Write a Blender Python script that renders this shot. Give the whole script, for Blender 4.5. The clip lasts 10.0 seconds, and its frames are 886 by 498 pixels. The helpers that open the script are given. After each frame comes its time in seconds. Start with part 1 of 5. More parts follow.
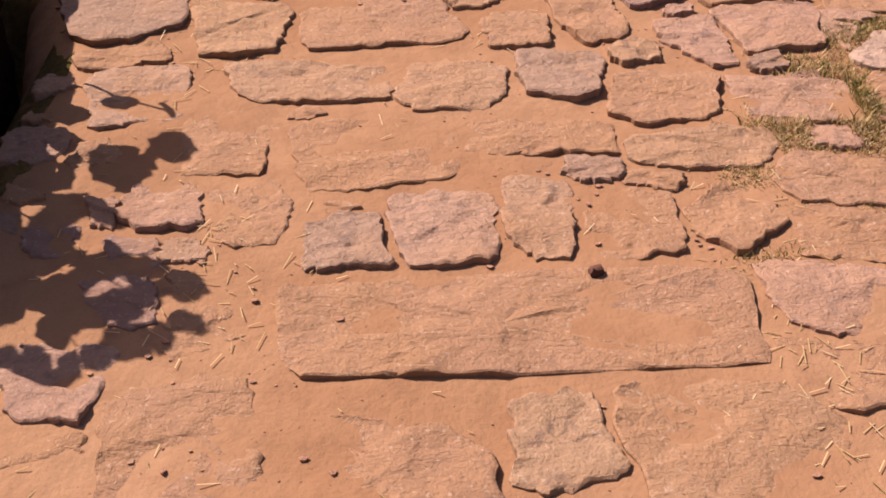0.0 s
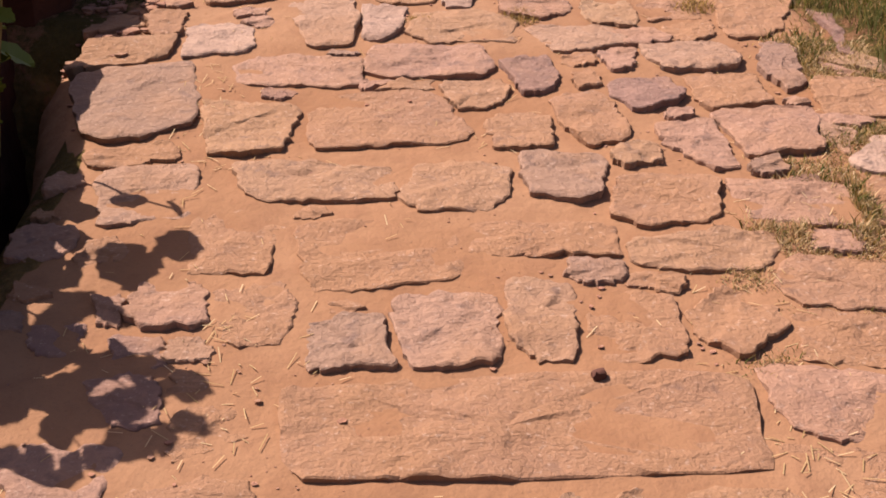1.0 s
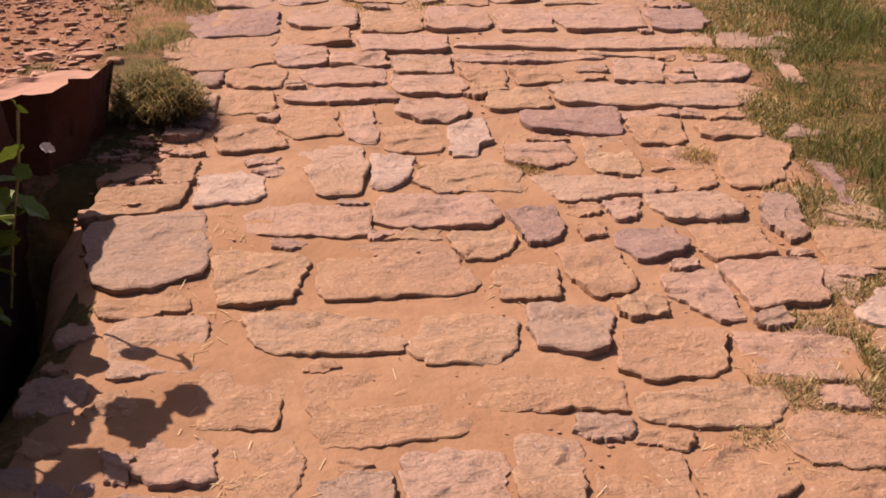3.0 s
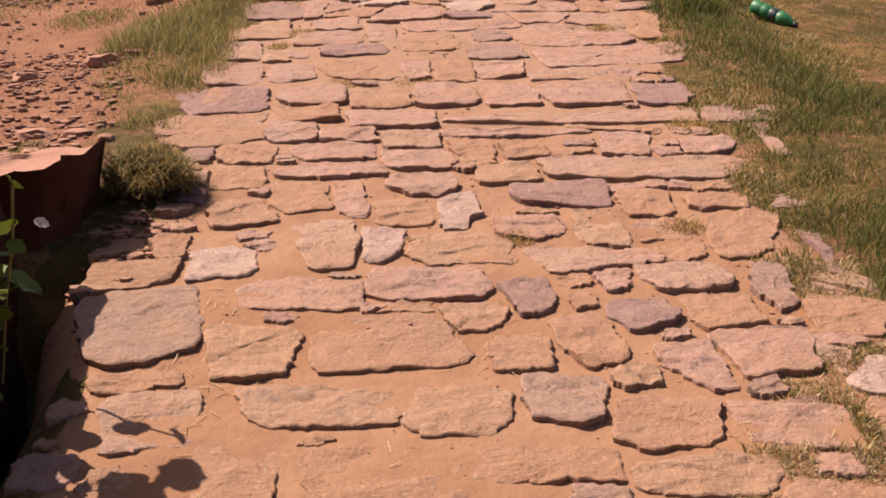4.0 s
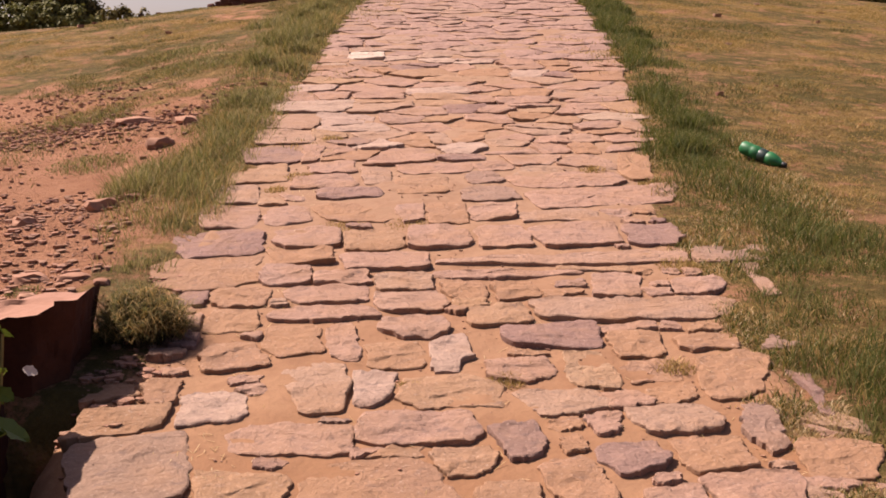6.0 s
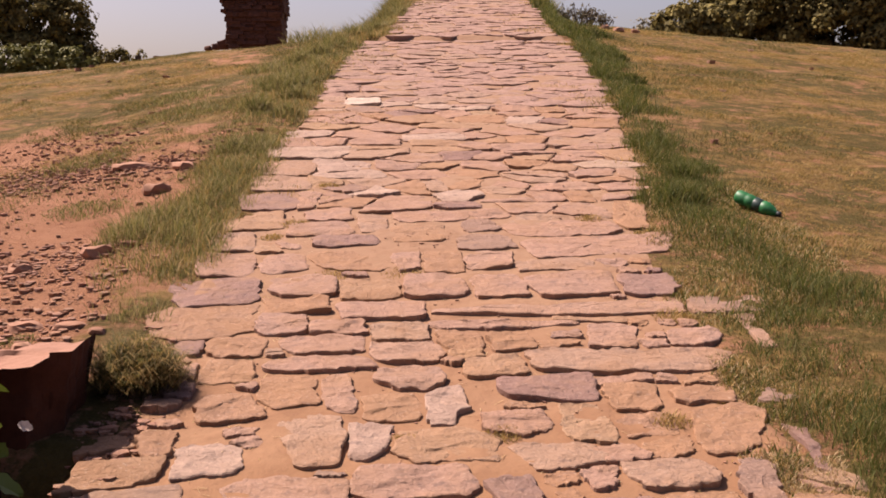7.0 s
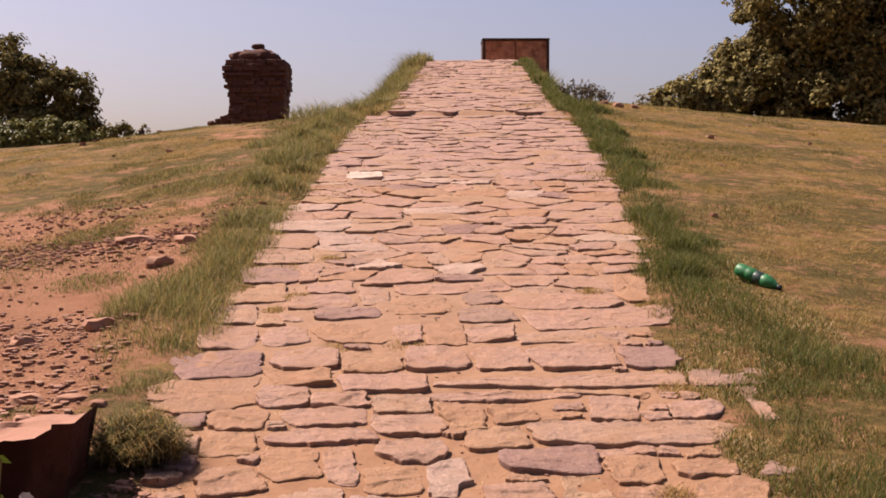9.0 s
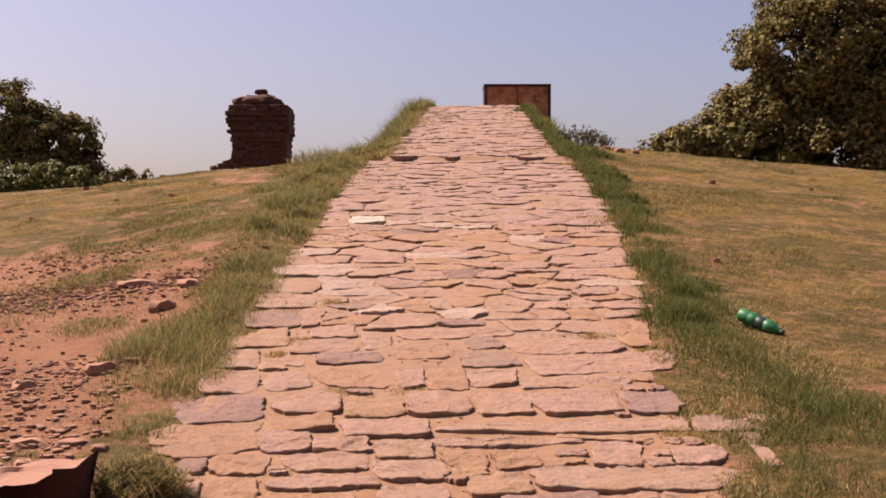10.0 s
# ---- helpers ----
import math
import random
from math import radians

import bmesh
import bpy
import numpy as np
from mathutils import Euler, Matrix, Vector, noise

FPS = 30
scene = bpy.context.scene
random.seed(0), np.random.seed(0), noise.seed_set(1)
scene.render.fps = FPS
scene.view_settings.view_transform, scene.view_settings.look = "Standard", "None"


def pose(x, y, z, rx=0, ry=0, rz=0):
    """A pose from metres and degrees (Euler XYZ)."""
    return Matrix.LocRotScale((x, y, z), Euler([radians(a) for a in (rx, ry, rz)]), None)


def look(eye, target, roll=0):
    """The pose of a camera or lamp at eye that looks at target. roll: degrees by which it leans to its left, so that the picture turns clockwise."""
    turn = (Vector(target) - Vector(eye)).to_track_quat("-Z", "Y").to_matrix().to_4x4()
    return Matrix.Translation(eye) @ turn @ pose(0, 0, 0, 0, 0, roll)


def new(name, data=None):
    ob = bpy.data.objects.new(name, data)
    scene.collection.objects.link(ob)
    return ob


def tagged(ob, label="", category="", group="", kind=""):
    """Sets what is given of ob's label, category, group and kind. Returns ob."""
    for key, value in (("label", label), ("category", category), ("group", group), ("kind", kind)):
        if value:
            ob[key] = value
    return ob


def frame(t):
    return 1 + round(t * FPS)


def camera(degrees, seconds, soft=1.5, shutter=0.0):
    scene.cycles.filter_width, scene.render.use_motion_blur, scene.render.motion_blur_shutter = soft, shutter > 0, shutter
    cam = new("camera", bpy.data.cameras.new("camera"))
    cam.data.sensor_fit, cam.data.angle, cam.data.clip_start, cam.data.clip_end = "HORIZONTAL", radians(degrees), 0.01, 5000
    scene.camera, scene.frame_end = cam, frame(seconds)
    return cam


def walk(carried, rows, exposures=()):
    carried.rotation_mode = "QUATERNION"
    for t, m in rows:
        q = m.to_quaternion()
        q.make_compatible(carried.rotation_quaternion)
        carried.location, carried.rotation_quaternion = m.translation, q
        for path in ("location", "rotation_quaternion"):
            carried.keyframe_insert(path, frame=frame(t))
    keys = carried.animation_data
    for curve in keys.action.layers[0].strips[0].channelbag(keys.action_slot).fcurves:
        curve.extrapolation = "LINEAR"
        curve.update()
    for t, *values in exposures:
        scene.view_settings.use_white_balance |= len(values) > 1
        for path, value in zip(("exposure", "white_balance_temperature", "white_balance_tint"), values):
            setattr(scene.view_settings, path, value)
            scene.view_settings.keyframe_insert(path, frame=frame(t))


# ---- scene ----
cam = camera(39.40, 10.0, soft=1.7)
walk(cam, [
    (0.0, pose(0.0078, 0.0649, 1.4641, 62.991, 0.155, 0.317)),
    (0.5, pose(0.0069, 0.0617, 1.4791, 64.986, -0.025, 0.478)),
    (1.0, pose(0.0071, 0.0610, 1.4965, 67.047, -0.221, 0.668)),
    (1.5, pose(0.0102, 0.0608, 1.5208, 68.630, -0.301, 0.885)),
    (2.0, pose(0.0126, 0.0636, 1.5475, 70.073, -0.356, 1.096)),
    (2.5, pose(0.0078, 0.0662, 1.5656, 71.341, -0.322, 1.103)),
    (4.0, pose(-0.0240, 0.0491, 1.5578, 76.365, 0.023, 0.051)),
    (4.5, pose(-0.0033, 0.0413, 1.5513, 78.123, 0.275, 0.114)),
    (5.0, pose(0.0113, 0.0368, 1.5519, 79.934, 0.455, 0.160)),
    (5.5, pose(0.0162, 0.0311, 1.5641, 81.407, 0.464, 0.163)),
    (7.0, pose(0.0083, 0.0297, 1.6238, 84.514, 0.140, -0.114)),
    (7.5, pose(0.0077, 0.0260, 1.6261, 85.305, 0.095, -0.117)),
    (8.0, pose(0.0053, 0.0209, 1.6227, 86.187, 0.104, -0.126)),
    (8.5, pose(0.0053, 0.0139, 1.6210, 87.009, 0.130, -0.109)),
    (9.0, pose(0.0041, 0.0064, 1.6200, 87.933, 0.097, -0.075)),
    (9.5, pose(0.0042, -0.0010, 1.6188, 88.872, 0.109, -0.032)),
    (10.0, pose(0.0000, -0.0000, 1.6200, 89.999, -0.000, 0.000)),
], [(0.0, 1.2, 6900, 23), (10.0, 1.2, 6900, 23)])

# ================= sky and sun =================
world = bpy.data.worlds.new("world")
scene.world = world
world.use_nodes = True
wnt = world.node_tree
sky = wnt.nodes.new("ShaderNodeTexSky")
sky.sky_type = "NISHITA"
sky.sun_disc = False
sky.sun_elevation = radians(51)
sky.sun_rotation = radians(-63)
sky.dust_density = 2.8
sky.ozone_density = 2.0
haze = wnt.nodes.new("ShaderNodeMix")
haze.data_type, haze.blend_type = "RGBA", "MULTIPLY"
haze.inputs["Factor"].default_value = 1.0
haze.inputs["B"].default_value = (1.08, 0.97, 1.02, 1)
wnt.links.new(sky.outputs[0], haze.inputs["A"])
wnt.links.new(haze.outputs["Result"], wnt.nodes["Background"].inputs["Color"])
wnt.nodes["Background"].inputs["Strength"].default_value = 0.055

sun = new("sun", bpy.data.lights.new("sun", "SUN"))
sun.data.energy = 4.6
sun.data.angle = radians(0.5)
sun.data.color = (1.0, 0.93, 0.84)
sun.matrix_basis = look((0, 0, 0), (0.72, -0.36, -1.0))

# ================= materials =================
def nodes_of(name):
    m = bpy.data.materials.new(name)
    m.use_nodes = True
    nt = m.node_tree
    return m, nt, nt.nodes["Principled BSDF"]


def noise_tex(nt, vec, scale, detail=6.0, rough=0.6, stretch=None):
    if stretch is not None:
        mp = nt.nodes.new("ShaderNodeMapping")
        mp.inputs["Scale"].default_value = stretch
        nt.links.new(vec, mp.inputs["Vector"])
        vec = mp.outputs["Vector"]
    n = nt.nodes.new("ShaderNodeTexNoise")
    n.inputs["Scale"].default_value = scale
    n.inputs["Detail"].default_value = detail
    n.inputs["Roughness"].default_value = rough
    nt.links.new(vec, n.inputs["Vector"])
    return n.outputs["Fac"]


def span(nt, fac, lo, hi, a=0.0, b=1.0):
    n = nt.nodes.new("ShaderNodeMapRange")
    n.inputs["From Min"].default_value = lo
    n.inputs["From Max"].default_value = hi
    n.inputs["To Min"].default_value = a
    n.inputs["To Max"].default_value = b
    nt.links.new(fac, n.inputs["Value"])
    return n.outputs["Result"]


def blend(nt, fac, a, b, mode="MIX"):
    n = nt.nodes.new("ShaderNodeMix")
    n.data_type = "RGBA"
    n.blend_type = mode
    for sock, v in ((n.inputs["Factor"], fac), (n.inputs["A"], a), (n.inputs["B"], b)):
        if isinstance(v, bpy.types.NodeSocket):
            nt.links.new(v, sock)
        elif isinstance(v, (int, float)):
            sock.default_value = v
        else:
            sock.default_value = (*v, 1)
    return n.outputs["Result"]


def maths(nt, op, a, b=0.0):
    n = nt.nodes.new("ShaderNodeMath")
    n.operation = op
    for sock, v in ((n.inputs[0], a), (n.inputs[1], b)):
        if isinstance(v, bpy.types.NodeSocket):
            nt.links.new(v, sock)
        else:
            sock.default_value = v
    return n.outputs[0]


def bumped(nt, bsdf, height, strength, distance, before=None):
    n = nt.nodes.new("ShaderNodeBump")
    n.inputs["Strength"].default_value = strength
    n.inputs["Distance"].default_value = distance
    nt.links.new(height, n.inputs["Height"])
    if before is not None:
        nt.links.new(before, n.inputs["Normal"])
    nt.links.new(n.outputs["Normal"], bsdf.inputs["Normal"])
    return n.outputs["Normal"]


def object_coords(nt, shifted=True):
    tc = nt.nodes.new("ShaderNodeTexCoord")
    if not shifted:
        return tc.outputs["Object"]
    info = nt.nodes.new("ShaderNodeObjectInfo")
    v = nt.nodes.new("ShaderNodeVectorMath")
    v.operation = "MULTIPLY_ADD"
    nt.links.new(info.outputs["Random"], v.inputs[0])
    v.inputs[1].default_value = (37.0, 53.0, 11.0)
    nt.links.new(tc.outputs["Object"], v.inputs[2])
    return v.outputs[0]


SAND = (0.252, 0.136, 0.073)


def stone_material(name, light, dark, dust_or_lit=0.5, island=False, strata=1.0):
    """Weathered sandstone, dusted in parts with blown red sand."""
    m, nt, bsdf = nodes_of(name)
    vec = object_coords(nt, not island)
    if island:
        rnd = nt.nodes.new("ShaderNodeNewGeometry").outputs["Random Per Island"]
    else:
        rnd = nt.nodes.new("ShaderNodeObjectInfo").outputs["Random"]
    big = noise_tex(nt, vec, 10.0, 6.0, 0.62)
    fine = noise_tex(nt, vec, 60.0, 6.0, 0.7)
    layers = noise_tex(nt, vec, 14.0, 5.0, 0.65, (0.35, 2.6, 4.0))
    col = blend(nt, span(nt, big, 0.3, 0.7), dark, light)
    warm = maths(nt, "FRACT", maths(nt, "MULTIPLY", rnd, 7.31))
    col = blend(nt, span(nt, rnd, 0.0, 1.0, 0.0, 0.4), col, (0.241, 0.151, 0.115))
    col = blend(nt, span(nt, warm, 0.55, 1.0, 0.0, 0.45), col, (0.280, 0.185, 0.112))
    col = blend(nt, span(nt, layers, 0.50, 0.70, 0.0, 0.12), col, (0.134, 0.078, 0.059))
    col = blend(nt, span(nt, fine, 0.42, 0.68, 0.0, 0.3), col, (0.134, 0.078, 0.056))
    spots = noise_tex(nt, vec, 24.0, 3.0, 0.5)
    col = blend(nt, span(nt, spots, 0.58, 0.70, 0.0, 0.5), col, (0.095, 0.064, 0.059))
    cover = noise_tex(nt, vec, 5.0, 6.0, 0.62)
    lo = 0.66 - 0.5 * dust_or_lit
    col = blend(nt, span(nt, cover, lo, lo + 0.36, 0.0, 0.85), col, SAND)
    chips = noise_tex(nt, vec, 85.0, 3.0, 0.6)
    col = blend(nt, span(nt, chips, 0.60, 0.70, 0.0, 0.45), col, (0.40, 0.29, 0.22))
    nt.links.new(col, bsdf.inputs["Base Color"])
    bsdf.inputs["Roughness"].default_value = 0.9
    bsdf.inputs["Specular IOR Level"].default_value = 0.18
    flake = maths(nt, "ADD", span(nt, noise_tex(nt, vec, 6.5, 5.0, 0.62, (0.8, 1.7, 1.0)), 0.47, 0.55), span(nt, noise_tex(nt, vec, 11.0, 5.0, 0.6, (0.6, 1.9, 1.0)), 0.54, 0.60, 0.0, 0.6))
    n0 = bumped(nt, bsdf, noise_tex(nt, vec, 19.0, 8.0, 0.72), 0.75, 0.014)
    n1 = bumped(nt, bsdf, big, 0.5, 0.03, n0)
    n2 = bumped(nt, bsdf, flake, 0.4 * strata, 0.006, n1)
    n3 = bumped(nt, bsdf, layers, 0.14 * strata, 0.010, n2)
    bumped(nt, bsdf, fine, 0.8, 0.005, n3)
    return m


def sand_material():
    m, nt, bsdf = nodes_of("red_sand")
    vec = object_coords(nt, False)
    big = noise_tex(nt, vec, 1.7, 5.0, 0.6)
    mid = noise_tex(nt, vec, 12.0, 6.0, 0.65)
    fine = noise_tex(nt, vec, 130.0, 4.0, 0.75)
    col = blend(nt, span(nt, big, 0.3, 0.7), (0.205, 0.102, 0.052), (0.252, 0.140, 0.078))
    sep = nt.nodes.new("ShaderNodeSeparateXYZ")
    nt.links.new(vec, sep.inputs[0])
    col = blend(nt, span(nt, sep.outputs["Y"], 3.6, 6.5, 0.0, 0.8), col, (0.25, 0.155, 0.10))
    col = blend(nt, span(nt, mid, 0.48, 0.72, 0.0, 0.6), col, (0.177, 0.088, 0.049))
    col = blend(nt, span(nt, fine, 0.54, 0.70, 0.0, 0.45), col, (0.130, 0.073, 0.047))
    nt.links.new(col, bsdf.inputs["Base Color"])
    bsdf.inputs["Roughness"].default_value = 0.95
    bsdf.inputs["Specular IOR Level"].default_value = 0.1
    n1 = bumped(nt, bsdf, mid, 0.6, 0.014)
    n2 = bumped(nt, bsdf, noise_tex(nt, vec, 42.0, 5.0, 0.7), 0.35, 0.005, n1)
    bumped(nt, bsdf, fine, 0.35, 0.002, n2)
    return m


def ground_material():
    """Red soil, with thin dry turf where no feet pass."""
    m, nt, bsdf = nodes_of("hillside_soil_and_turf")
    vec = object_coords(nt, False)
    sep = nt.nodes.new("ShaderNodeSeparateXYZ")
    nt.links.new(vec, sep.inputs[0])
    big = noise_tex(nt, vec, 0.55, 6.0, 0.6)
    mid = noise_tex(nt, vec, 3.2, 6.0, 0.65)
    fine = noise_tex(nt, vec, 45.0, 5.0, 0.75)
    streak = noise_tex(nt, vec, 9.0, 5.0, 0.7)
    soil = blend(nt, span(nt, mid, 0.3, 0.7), (0.285, 0.129, 0.067), (0.39, 0.195, 0.110))
    soil = blend(nt, span(nt, fine, 0.52, 0.72, 0.0, 0.4), soil, (0.123, 0.064, 0.042))
    dry = blend(nt, span(nt, streak, 0.36, 0.62), (0.13, 0.080, 0.028), (0.28, 0.170, 0.062))
    green = blend(nt, span(nt, fine, 0.35, 0.65), (0.050, 0.046, 0.012), (0.105, 0.085, 0.025))
    patch = noise_tex(nt, vec, 2.1, 6.0, 0.68, (0.7, 1.0, 1.0))
    turf = blend(nt, span(nt, patch, 0.44, 0.54, 0.0, 0.75), dry, green)
    turf = blend(nt, span(nt, noise_tex(nt, vec, 5.0, 7.0, 0.75), 0.53, 0.60, 0.0, 0.8), turf, soil)
    # bare trodden soil west of the path, turf elsewhere
    west = span(nt, sep.outputs["X"], -1.2, -1.9)
    near = span(nt, sep.outputs["Y"], 11.0, 7.5)
    bare = maths(nt, "MULTIPLY", west, near)
    amount = maths(nt, "ADD", maths(nt, "ADD", maths(nt, "MULTIPLY", big, 0.5), maths(nt, "MULTIPLY", mid, 0.5)), maths(nt, "MULTIPLY", bare, 0.30))
    col = blend(nt, span(nt, amount, 0.57, 0.64), turf, soil)
    nt.links.new(col, bsdf.inputs["Base Color"])
    bsdf.inputs["Roughness"].default_value = 0.95
    bsdf.inputs["Specular IOR Level"].default_value = 0.1
    n1 = bumped(nt, bsdf, streak, 1.0, 0.06)
    n2 = bumped(nt, bsdf, noise_tex(nt, vec, 20.0, 5.0, 0.75), 0.9, 0.04, n1)
    bumped(nt, bsdf, fine, 1.0, 0.03, n2)
    return m


def blade_material(name, a, b, c):
    """Grass and straw: each blade takes its own mix of three colours."""
    m, nt, bsdf = nodes_of(name)
    rnd = nt.nodes.new("ShaderNodeNewGeometry").outputs["Random Per Island"]
    col = blend(nt, span(nt, rnd, 0.0, 0.6), a, b)
    col = blend(nt, span(nt, rnd, 0.6, 1.0), col, c)
    nt.links.new(col, bsdf.inputs["Base Color"])
    bsdf.inputs["Roughness"].default_value = 0.7
    bsdf.inputs["Specular IOR Level"].default_value = 0.2
    tr = nt.nodes.new("ShaderNodeBsdfTranslucent")
    nt.links.new(col, tr.inputs["Color"])
    mix = nt.nodes.new("ShaderNodeMixShader")
    mix.inputs[0].default_value = 0.4
    nt.links.new(bsdf.outputs[0], mix.inputs[1])
    nt.links.new(tr.outputs[0], mix.inputs[2])
    nt.links.new(mix.outputs[0], nt.nodes["Material Output"].inputs["Surface"])
    return m


def leaf_material(name, a, b, gloss=0.45):
    m, nt, bsdf = nodes_of(name)
    rnd = nt.nodes.new("ShaderNodeNewGeometry").outputs["Random Per Island"]
    col = blend(nt, rnd, a, b)
    nt.links.new(col, bsdf.inputs["Base Color"])
    bsdf.inputs["Roughness"].default_value = gloss
    bsdf.inputs["Specular IOR Level"].default_value = 0.2
    tr = nt.nodes.new("ShaderNodeBsdfTranslucent")
    nt.links.new(col, tr.inputs["Color"])
    mix = nt.nodes.new("ShaderNodeMixShader")
    mix.inputs[0].default_value = 0.22
    nt.links.new(bsdf.outputs[0], mix.inputs[1])
    nt.links.new(tr.outputs[0], mix.inputs[2])
    nt.links.new(mix.outputs[0], nt.nodes["Material Output"].inputs["Surface"])
    return m


def rough_material(name, a, b, scale, rough=0.85, depth=0.02, metal=0.0, dust_or_lit=None):
    m, nt, bsdf = nodes_of(name)
    vec = object_coords(nt)
    n1 = noise_tex(nt, vec, scale, 6.0, 0.65)
    n2 = noise_tex(nt, vec, scale * 9, 5.0, 0.7)
    col = blend(nt, span(nt, n1, 0.32, 0.68), a, b)
    col = blend(nt, span(nt, n2, 0.5, 0.75, 0.0, 0.4), col, [v * 0.5 for v in a])
    if dust_or_lit is not None:
        # pale dusty tone on nearly level faces, with their sunlight put into it
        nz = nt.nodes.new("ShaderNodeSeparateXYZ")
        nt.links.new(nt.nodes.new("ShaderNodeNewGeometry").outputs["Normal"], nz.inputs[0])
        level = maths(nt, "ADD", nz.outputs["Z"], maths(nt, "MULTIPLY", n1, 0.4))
        col = blend(nt, span(nt, level, 0.85, 1.05), col, dust_or_lit)
    nt.links.new(col, bsdf.inputs["Base Color"])
    bsdf.inputs["Roughness"].default_value = rough
    bsdf.inputs["Metallic"].default_value = metal
    bsdf.inputs["Specular IOR Level"].default_value = 0.15
    k = bumped(nt, bsdf, n1, 0.6, depth)
    bumped(nt, bsdf, n2, 0.5, depth * 0.2, k)
    return m


TONES = {
    "o": stone_material("ochre_sandstone", (0.285, 0.155, 0.088), (0.240, 0.125, 0.068), 0.82),
    "y": stone_material("buff_sandstone", (0.310, 0.186, 0.102), (0.265, 0.148, 0.078), 0.52),
    "k": stone_material("pink_grey_sandstone", (0.320, 0.190, 0.133), (0.255, 0.146, 0.100), 0.48),
    "p": stone_material("purple_grey_sandstone", (0.220, 0.128, 0.100), (0.172, 0.097, 0.078), 0.34),
    "W": stone_material("cream_sandstone", (0.62, 0.50, 0.40), (0.50, 0.39, 0.30), 0.0),
    "w": stone_material("pale_sandstone", (0.375, 0.262, 0.194), (0.295, 0.195, 0.142), 0.22),
}
FAR_STONE = stone_material("pink_paving_sandstone", (0.325, 0.200, 0.150), (0.215, 0.125, 0.094), 0.22, island=True)
SAND_MAT = sand_material()
GROUND_MAT = ground_material()
GRASS = blade_material("bank_grass", (0.045, 0.064, 0.011), (0.095, 0.100, 0.021), (0.18, 0.15, 0.050))
PALE_GRASS = blade_material("pale_bank_grass", (0.090, 0.092, 0.022), (0.185, 0.160, 0.050), (0.33, 0.26, 0.115))
DRY_GRASS = blade_material("dry_turf", (0.19, 0.140, 0.034), (0.33, 0.205, 0.068), (0.46, 0.31, 0.13))
OLIVE_GRASS = blade_material("olive_turf", (0.075, 0.078, 0.020), (0.14, 0.115, 0.036), (0.25, 0.18, 0.075))
SHADE_BLADES = blade_material("shade_dark_blades", (0.030, 0.028, 0.010), (0.055, 0.042, 0.016), (0.10, 0.07, 0.03))
STRAW = blade_material("straw", (0.34, 0.23, 0.10), (0.46, 0.33, 0.17), (0.56, 0.44, 0.26))
ROCK = rough_material("red_rock", (0.22, 0.108, 0.066), (0.34, 0.185, 0.118), 5.0)
# shade is put into the near-black sides, sunlight into the pale upper faces
SHADED_LIT_ROCK = rough_material("shaded_rock_lit_dusty_top", (0.034, 0.011, 0.006), (0.075, 0.027, 0.015), 2.6, 0.98, 0.05, dust_or_lit=(0.255, 0.135, 0.092))
RUBBLE = stone_material("red_rubble", (0.36, 0.18, 0.12), (0.25, 0.112, 0.070), 0.5, island=True)
MASONRY = rough_material("dark_weathered_masonry", (0.042, 0.018, 0.013), (0.115, 0.050, 0.034), 3.0)
RED_STONE = rough_material("red_sandstone_panel", (0.15, 0.056, 0.032), (0.50, 0.22, 0.115), 4.5)
DARK_STONE = rough_material("stained_sandstone", (0.050, 0.028, 0.021), (0.090, 0.045, 0.031), 5.0)
BARK = rough_material("bark", (0.06, 0.04, 0.028), (0.12, 0.08, 0.055), 6.0)
MANGO = leaf_material("broad_dark_leaves", (0.048, 0.040, 0.013), (0.235, 0.185, 0.058), 0.85)
SHRUB = leaf_material("bright_shrub_leaves", (0.085, 0.085, 0.022), (0.165, 0.15, 0.042), 0.7)
GREY_LEAF = leaf_material("grey_green_leaves", (0.11, 0.095, 0.055), (0.17, 0.14, 0.08), 0.6)
WEED = leaf_material("weed_leaves", (0.045, 0.070, 0.010), (0.12, 0.145, 0.018), 0.5)

# ================= the lie of the land =================
rng = np.random.default_rng(7)
SLOPE = 0.176


def vnoise(x, y, size, seed=0):
    """Smooth noise from -1 to 1 on a square lattice, for arrays of places."""
    x, y = np.asarray(x, float) / size + 100.5, np.asarray(y, float) / size + 100.5
    i, j = np.floor(x).astype(int), np.floor(y).astype(int)
    u, v = x - i, y - j
    u, v = u * u * (3 - 2 * u), v * v * (3 - 2 * v)

    def h(a, b):
        s = np.sin(a * 127.1 + b * 311.7 + seed * 74.7) * 43758.5453
        return (s - np.floor(s)) * 2 - 1
    return (h(i, j) * (1 - u) + h(i + 1, j) * u) * (1 - v) + (h(i, j + 1) * (1 - u) + h(i + 1, j + 1) * u) * v


def smooth(a, b, v):
    s = np.clip((v - a) / (b - a), 0, 1)
    return s * s * (3 - 2 * s)


def ramp(y):
    """Height of the paving along the path."""
    y = np.asarray(y, float)
    z = SLOPE * np.clip(y, -1.5, 26.2) + 0.05 * smooth(15.55, 15.6, y)
    return z + 0.02 * np.clip(y - 26.2, 0, 3)


def edge_west(y):
    return np.interp(y, [0, 2.9, 3.4, 4.3, 5, 12.5, 15.4, 15.7, 26.5, 30], [-0.94, -0.94, -1.06, -1.08, -1.09, -1.05, -0.95, -0.68, -0.3, -0.3])


def edge_east(y):
    return np.interp(y, [0, 3, 4.2, 6.2, 8, 10.5, 13.4, 15.5, 15.7, 26.5, 30], [1.3, 1.25, 1.05, 1.05, 1.3, 1.46, 1.58, 1.62, 1.47, 1.7, 1.7])


